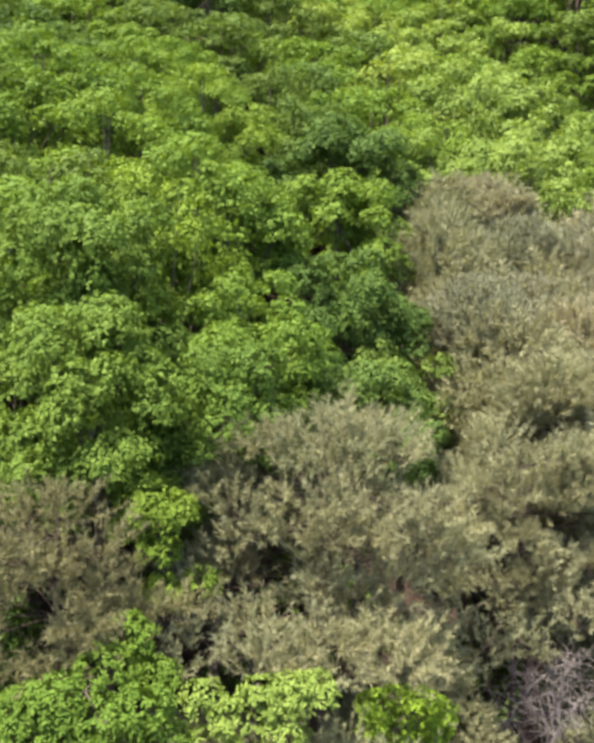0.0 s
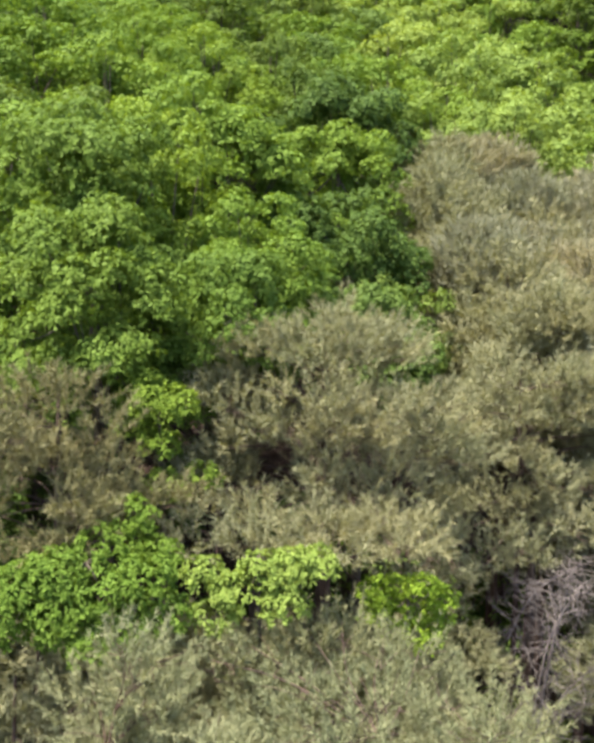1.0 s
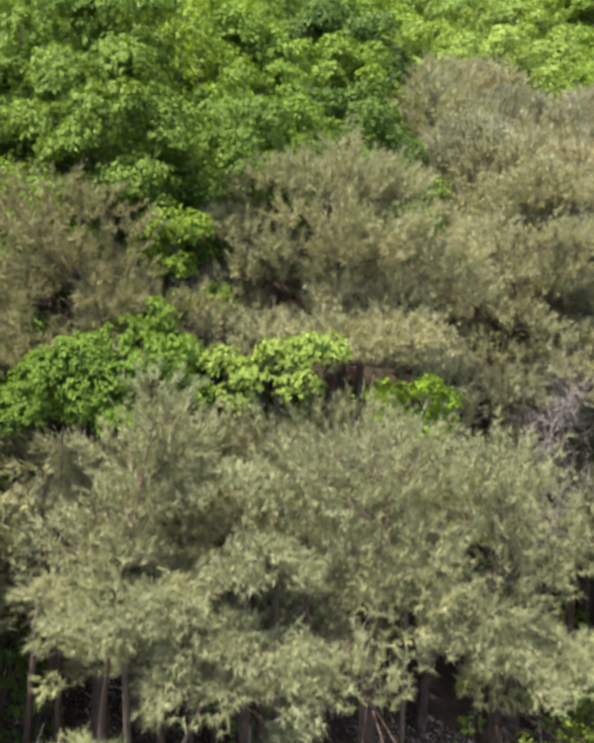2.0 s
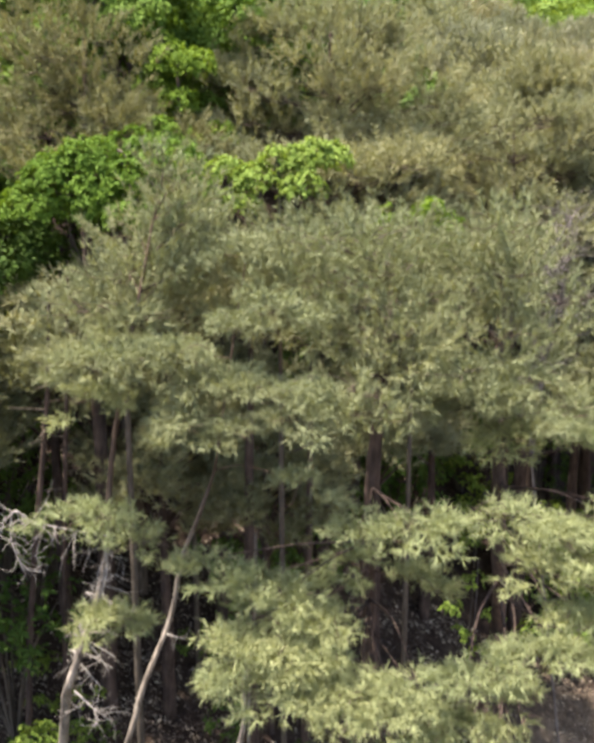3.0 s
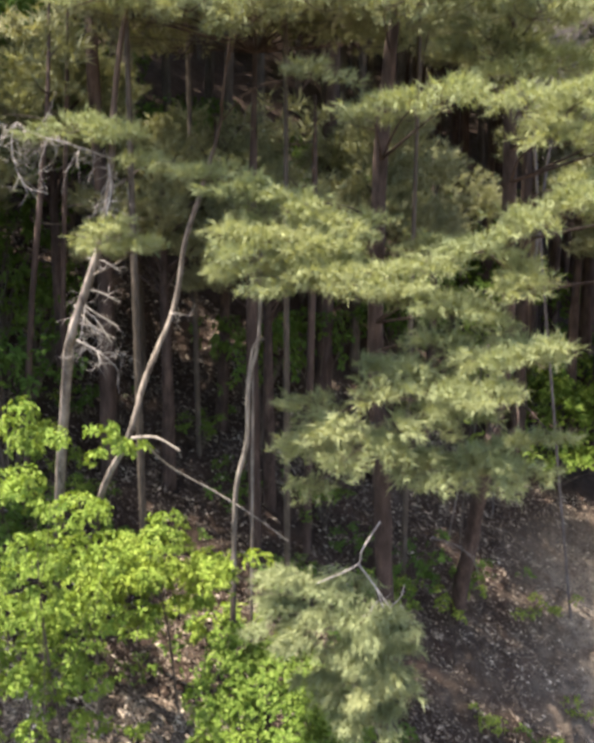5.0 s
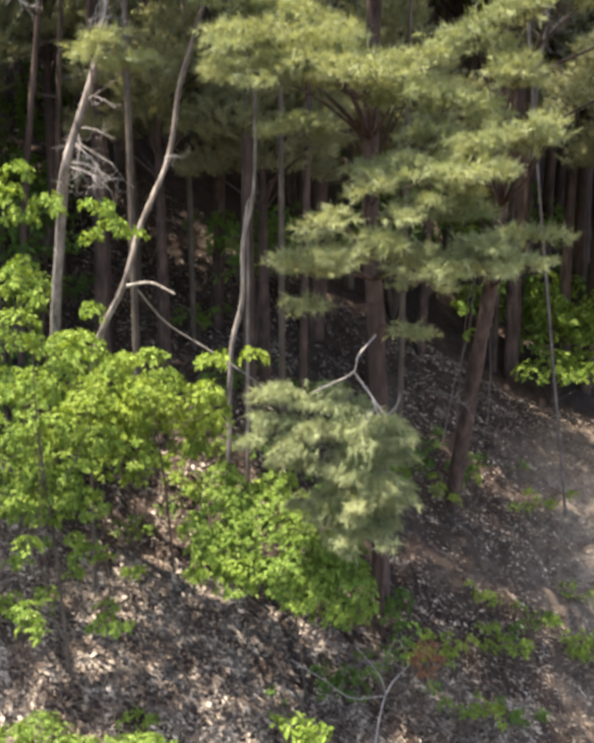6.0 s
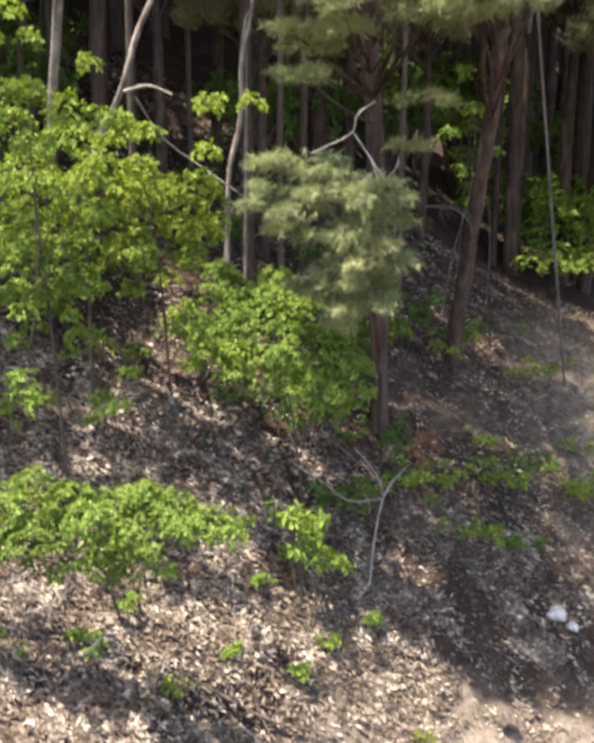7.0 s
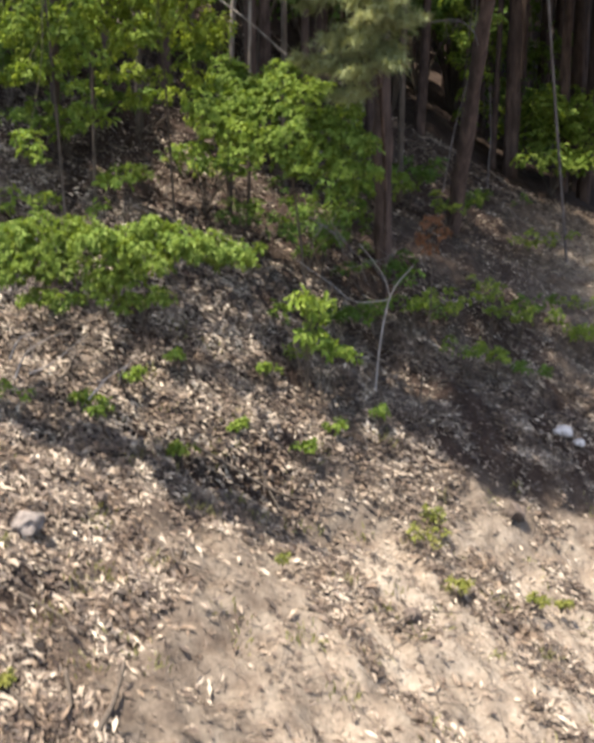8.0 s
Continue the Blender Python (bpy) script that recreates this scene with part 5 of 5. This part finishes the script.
# sticks lying on the bank
for a, b, r in (((-1.69, 0.5), (-1.62, 1.15), 0.022), ((-3.1, 4.0), (-2.7, 4.85), 0.014), ((-2.95, 4.3), (-2.75, 4.8), 0.01), ((-1.44, 4.25), (-0.05, 4.22), 0.016), ((1.2, 3.15), (1.46, 3.55), 0.02), ((-1.5, 2.55), (-1.1, 2.3), 0.014),
                ((-2.3, 0.75), (-2.0, 0.5), 0.015), ((-0.9, 4.4), (-0.5, 3.9), 0.013), ((3.2, 8.0), (3.9, 9.2), 0.02), ((-1.95, 1.0), (-1.9, 0.6), 0.016), ((0.2, 2.4), (0.9, 2.9), 0.01), ((-2.4, 1.6), (-1.9, 1.3), 0.012), ((-0.6, 5.2), (0.3, 5.0), 0.01)):
    p, q = np.array(a), np.array(b)
    m = (p + q) / 2 + rng.normal(size=2) * 0.06
    lift = 0.02 if r > 0.013 else 0.04
    stick_thing("fallen_stick", [([(*w, float(ground(*w)) + lift + h) for w, h in ((p, 0.0), (m, 0.03), (q, 0.06))], r, r * 0.5)], TWIG, "dry crooked stick lying on the leaf litter", "stick")


def brushwood():
    made = []
    for _ in range(2600):
        x, y = rng.uniform(-4, 4.5), 9 * rng.uniform(0, 1) ** 1.3
        a, n = rng.uniform(0, np.pi), 0.05 + 0.4 * rng.uniform(0, 1) ** 2.5
        p, q = np.array((x, y)), np.array((x + n * np.cos(a), y + n * np.sin(a) * 0.6))
        mid = (p + q) / 2 + rng.normal(size=2) * 0.03
        r = rng.uniform(0.002, 0.006)
        made.append(tube([(*w, float(ground(*w)) + h) for w, h in ((p, 0.01), (mid, 0.04), (q, 0.03 + rng.uniform(0, 0.05)))], [r, r * 0.5], 4))
    ob = new("brushwood", mesh_of("brushwood", *join(made), TWIG))
    tagged(ob, "thin dry twigs strewn over the leaf litter", "twigs", kind="stuff")


brushwood()


def dry_grass():
    """Thin tufts of yellowed grass and stalks on the bank."""
    at, normal, axis, size = [], [], [], []
    for _ in range(80):
        x, y = rng.uniform(-3, 3), rng.uniform(0.8, 5.6)
        k = int(rng.integers(6, 22))
        p = np.stack([x + rng.normal(size=k) * 0.06, y + rng.normal(size=k) * 0.06], -1)
        at.append(np.column_stack([p, ground(p[:, 0], p[:, 1])]))
        d = unit(np.array((0, 0, 0.9)) + rng.normal(size=(k, 3)) * 0.5)
        axis.append(d)
        normal.append(unit(np.cross(d, rng.normal(size=(k, 3)))))
        size.append(rng.uniform(0.03, 0.11, k))
    at, normal, axis, size = np.vstack(at), np.vstack(normal), np.vstack(axis), np.concatenate(size)
    ob = new("dry_grass", mesh_of("dry_grass", *blades(at, normal, axis, size, 0.012 + 0.04 * size), STRAW))
    tagged(ob, "sparse yellowish grass tufts on the sandy bank", "grass", kind="stuff")


dry_grass()


# ---- small plants ----
def herb(x, y, high, wide, mat, leaf=0.05, label="small leafy green seedling in the leaf litter", name="seedling", count=6):
    z = float(ground(x, y))
    ob = thing(name, x, y, z, label, "small plant")
    tips = [(rng.normal() * wide * 0.45, rng.normal() * wide * 0.45, high * rng.uniform(0.55, 1.0), wide * 0.3) for _ in range(count)]
    for t in tips:
        part("stem", mesh_of("stem", *tube(bend([(0, 0, -0.03), (t[0] * 0.4, t[1] * 0.4, t[2] * 0.6), t[:3]], 3), [0.006, 0.003], 4), TWIG), ob)
    part("foliage", mesh_of("foliage", *leafage(tips, leaf, 0.7, 6, True), mat), ob)


for x, y, h, w, mat in ((-2.52, 4.18, 0.25, 0.10, BUSH), (-2.10, 4.58, 0.22, 0.15, BUSH), (-1.74, 4.97, 0.18, 0.12, OAK_PALE), (-1.58, 4.08, 0.20, 0.19, BUSH), (-0.41, 4.51, 0.20, 0.17, BUSH), (-0.09, 4.84, 0.18, 0.15, BUSH), (0.46, 5.28, 0.22, 0.12, BUSH), (-2.26, 0.70, 0.07, 0.09, HERB), (-1.06, 4.47, 0.13, 0.13, BUSH), (-2.32, 4.09, 0.22, 0.21, BUSH), (-3.09, 3.73, 0.30, 0.26, BUSH), (-2.14, 5.44, 0.30, 0.26, BUSH), (-3.13, 5.20, 0.30, 0.30, BUSH), (-0.39, 5.65, 0.30, 0.19, BUSH), (-0.81, 5.23, 0.25, 0.15, BUSH)):
    herb(x, y, h, w, mat)
for x, y, h, w in ((0.91, 4.23, 0.28, 0.16), (0.72, 3.95, 0.16, 0.2), (0.96, 3.25, 0.2, 0.12), (1.75, 3.6, 0.12, 0.1), (2.05, 3.75, 0.1, 0.1), (-0.62, 2.95, 0.05, 0.08)):
    herb(x, y, h, w, HERB, 0.036, "small yellow-green plant on bare sand", "seedling", 9)
for x, y, h, w in ((2.7, 7.0, 0.4, 0.4), (0.9, 7.4, 0.9, 0.6), (3.0, 8.4, 0.4, 0.5)):
    herb(x, y, h, w, OAK_DARK, 0.08, "low green shoots in the shade of the pines", "undergrowth", 4)
def scatter():
    """Low shaded growth over the leaf mould: two plants, copied."""
    kinds = []
    for mat, high, wide, label in ((OAK_DARK, 0.55, 0.55, "low dark green undergrowth in the shade"), (BUSH, 0.45, 0.5, "small light green undergrowth among dead leaves")):
        ob = thing("undergrowth", 0, -200, 0, label, "small plant", "undergrowth under the trees")
        tips = [(rng.normal() * wide * 0.5, rng.normal() * wide * 0.5, high * rng.uniform(0.4, 1.0), wide * 0.24) for _ in range(9)]
        part("stem", mesh_of("stem", *join([tube(bend([(0, 0, -0.05), (q[0] * 0.4, q[1] * 0.4, q[2] * 0.6), q[:3]], 3), [0.006, 0.003], 4) for q in tips]), TWIG), ob)
        part("foliage", mesh_of("foliage", *leafage(tips, 0.075, 0.7, 7), mat), ob)
        kinds.append(ob)
    used = set()
    for _ in range(90):
        x, y = rng.uniform(-4.6, 4.6), rng.uniform(5.6, 11.5)
        if x > 0.9 and (y < 8 or rng.uniform() < 0.75) or y < 7.2 and x < 0.6 and rng.uniform() < 0.85:
            continue
        k = int(rng.uniform() < 0.25)
        s = rng.uniform(0.5, 1.4)
        m = pose(x, y, float(ground(x, y)), 0, 0, rng.uniform(0, 360))
        if k in used:
            copy_thing(kinds[k], m @ Matrix.Diagonal((s, s, s, 1)))
        else:
            used.add(k)
            kinds[k].matrix_basis = m


scatter()
herb(-0.36, 5.25, 1.3, 0.32, BUSH, 0.1, "yellow-green sapling with tiered leaves on the bank", "sapling", 9)
herb(-0.2, 5.35, 0.8, 0.35, BUSH, 0.1, "small yellow-green sapling on the bank", "sapling", 6)
herb(-2.3, 5.4, 2.1, 0.35, BUSH, 0.09, "single bright seedling above dark litter", "seedling", 5)
for x, y, h, w in ((5.6, 16.2, 1.6, 1.6), (6.2, 17.0, 2.2, 1.6), (5.2, 15.2, 0.9, 1.2), (4.9, 17.4, 1.4, 1.4)):
    herb(x, y, h, w, BUSH, 0.13, "green shrub at the top of the bare soil", "shrub", 10)


broadleaf("sapling", (3.7, 16.9), [(3.75, 16.9, 6.7, 0.30), (3.50, 16.4, 7.5, 0.32), (3.95, 16.8, 7.1, 0.30), (3.35, 16.6, 6.9, 0.30), (4.25, 16.8, 6.5, 0.28), (4.35, 17.0, 7.4, 0.30), (3.20, 16.5, 7.9, 0.30), (3.9, 16.5, 7.9, 0.28), (3.6, 16.7, 6.2, 0.26), (4.0, 16.9, 5.9, 0.26)],
          0.12, BUSH, "leafy sapling in a sunlit opening behind dark trunks", 0.03, close=0.7, fine=True)
broadleaf("sapling", (2.5, 12.0), [(2.59, 11.5, 7.5, 0.2), (2.9, 11.5, 6.8, 0.22), (2.4, 11.5, 6.5, 0.2), (2.2, 11.3, 7.1, 0.2), (2.75, 11.7, 6.0, 0.2), (2.5, 11.6, 8.1, 0.18)],
          0.085, BUSH, "thin leafy sapling between dark pine trunks", 0.015, close=0.6, fine=True)


# ---- stones ----
def stone(x, y, size, mat, label, squash=0.7, sink=0.3):
    bm = bmesh.new()
    bmesh.ops.create_icosphere(bm, subdivisions=3, radius=size)
    for v in bm.verts:
        v.co *= 1 + 0.5 * noise.noise(v.co * (1.5 / size) + Vector((x, y, 0))) + 0.12 * noise.noise(v.co * (5 / size))
        v.co.z *= squash
    me = bpy.data.meshes.new("stone")
    bm.to_mesh(me)
    bm.free()
    me.materials.append(mat)
    ob = new("stone", me)
    ob.location = (x, y, float(ground(x, y)) + size * squash * (1 - 2 * sink) * 0.9)
    tagged(ob, label, "stone")


def rock(name, dark, light):
    m, t, p, out = shader(name)
    n = noise_tex(t, 9, 8, 0.7)
    t.links.new(ramp(t, n.outputs["Fac"], [(0.35, dark), (0.65, light)]), p.inputs["Base Color"])
    p.inputs["Roughness"].default_value = 0.9
    b = t.nodes.new("ShaderNodeBump")
    b.inputs["Strength"].default_value, b.inputs["Distance"].default_value = 0.6, 0.02
    t.links.new(n.outputs["Fac"], b.inputs["Height"])
    t.links.new(b.outputs[0], p.inputs["Normal"])
    return m


GREY_ROCK = rock("grey_rock", (0.06, 0.048, 0.042), (0.20, 0.168, 0.145))
PALE_ROCK = rock("pale_rock", (0.20, 0.18, 0.165), (0.52, 0.48, 0.44))
DARK_ROCK = rock("dark_rock", (0.035, 0.025, 0.02), (0.11, 0.08, 0.06))
stone(-2.54, 2.3, 0.12, GREY_ROCK, "rounded grey stone half sunk in leaf litter")
stone(2.8, 6.3, 0.14, PALE_ROCK, "flat whitish stone lying in the shade", 0.42)
stone(2.98, 6.2, 0.08, PALE_ROCK, "small whitish stone beside a larger one", 0.5)
stone(1.88, 4.85, 0.1, DARK_ROCK, "dark stump of rotten wood on the soil", 0.9, 0.15)
stone(0.45, 2.75, 0.07, DARK_ROCK, "dark clod of earth with roots", 0.9)
for x, y, s in ((-1.2, 4.0, 0.05), (2.2, 5.6, 0.07), (-2.1, 2.9, 0.05), (0.6, 2.45, 0.05)):
    stone(x, y, s, DARK_ROCK, "small dark clod of earth in the sandy soil")

# a tall shoot with withered leaves
shoot = thing("withered_shoot", 0.9, 5.6, g(0.9, 5.6), "tall thin shoot topped with withered rust-brown leaves", "sapling")
lift = g(0.9, 5.6)
part("stem", mesh_of("stem", *tube(bend([(0, 0, 0), (0.1, -0.05, 1.2), (0.07, -0.2, 3.75 - lift)], 5), [0.012, 0.004], 5), TWIG, True), shoot)
part("foliage", mesh_of("foliage", *leafage([(0.07, -0.2, 3.68 - lift, 0.12), (0.16, -0.22, 3.55 - lift, 0.1), (-0.03, -0.18, 3.5 - lift, 0.1), (0.06, -0.2, 3.4 - lift, 0.09)], 0.05, 0.9, 7, True), RUST), shoot)

# wispy shoots on the shaded bank
for x, y, h, w in ((1.31, 7.34, 0.50, 0.30), (1.69, 7.34, 0.55, 0.32), (2.21, 7.68, 0.60, 0.32), (2.64, 7.83, 0.55, 0.30), (1.70, 6.72, 0.45, 0.30), (2.10, 6.88, 0.45, 0.28), (1.03, 7.14, 0.50, 0.25), (3.58, 8.02, 0.50, 0.30), (3.76, 10.98, 0.50, 0.40), (2.04, 10.18, 0.60, 0.40)):
    herb(x, y, h, w, BUSH, 0.05, "wispy yellow-green shoots on the shaded bank", "undergrowth", 7)

# dead twigs about the foot of the bush and over the hollow
TWIGGY = [(-0.33, 5.70, 3.72), (-0.01, 5.80, 3.52), (0.32, 5.90, 3.24), (0.64, 5.90, 3.30)]
stick_thing("dead_branch", [(TWIGGY, 0.008, 0.004), *spread(TWIGGY, 26, 0.42, -0.3, 0.005)], GREY_WOOD, "tangle of thin dead twigs under a bush", "dead branch", "twig")
for line in ([(-3.19, 4.30, 2.22), (-3.05, 4.25, 2.48), (-2.83, 4.20, 2.63), (-2.60, 4.20, 2.70)], [(-3.02, 4.20, 2.29), (-2.78, 4.15, 2.41), (-2.43, 4.10, 2.69)], [(-3.24, 4.35, 2.40), (-3.12, 4.30, 2.61), (-2.92, 4.30, 2.68)], [(-2.33, 3.60, 2.19), (-2.14, 3.55, 2.40), (-1.96, 3.50, 2.51)]):
    stick_thing("dead_branch", [(line, 0.010, 0.004), *spread(line, 4, 0.2, 0.1, 0.004)], DEAD, "bleached arching twig over a hollow in the bank", "dead branch", "twig")
HANGING = [(-2.31, 6.10, 10.52), (-2.28, 6.00, 10.25), (-2.37, 6.00, 9.96)]
stick_thing("dead_branch", [(HANGING, 0.010, 0.004), *spread(HANGING, 16, 0.45, 0.9, 0.004)], DEAD, "fine grey twigs hanging beside a leaning trunk", "dead branch", "twig")
STRAGGLE = [(-2.77, 6.30, 8.73), (-2.52, 6.10, 8.65), (-2.33, 6.10, 8.49)]
stick_thing("dead_branch", [(STRAGGLE, 0.010, 0.004), *spread(STRAGGLE, 18, 0.4, 0.7, 0.004)], DEAD, "withered side branch with thin drooping twigs", "dead branch", "twig")
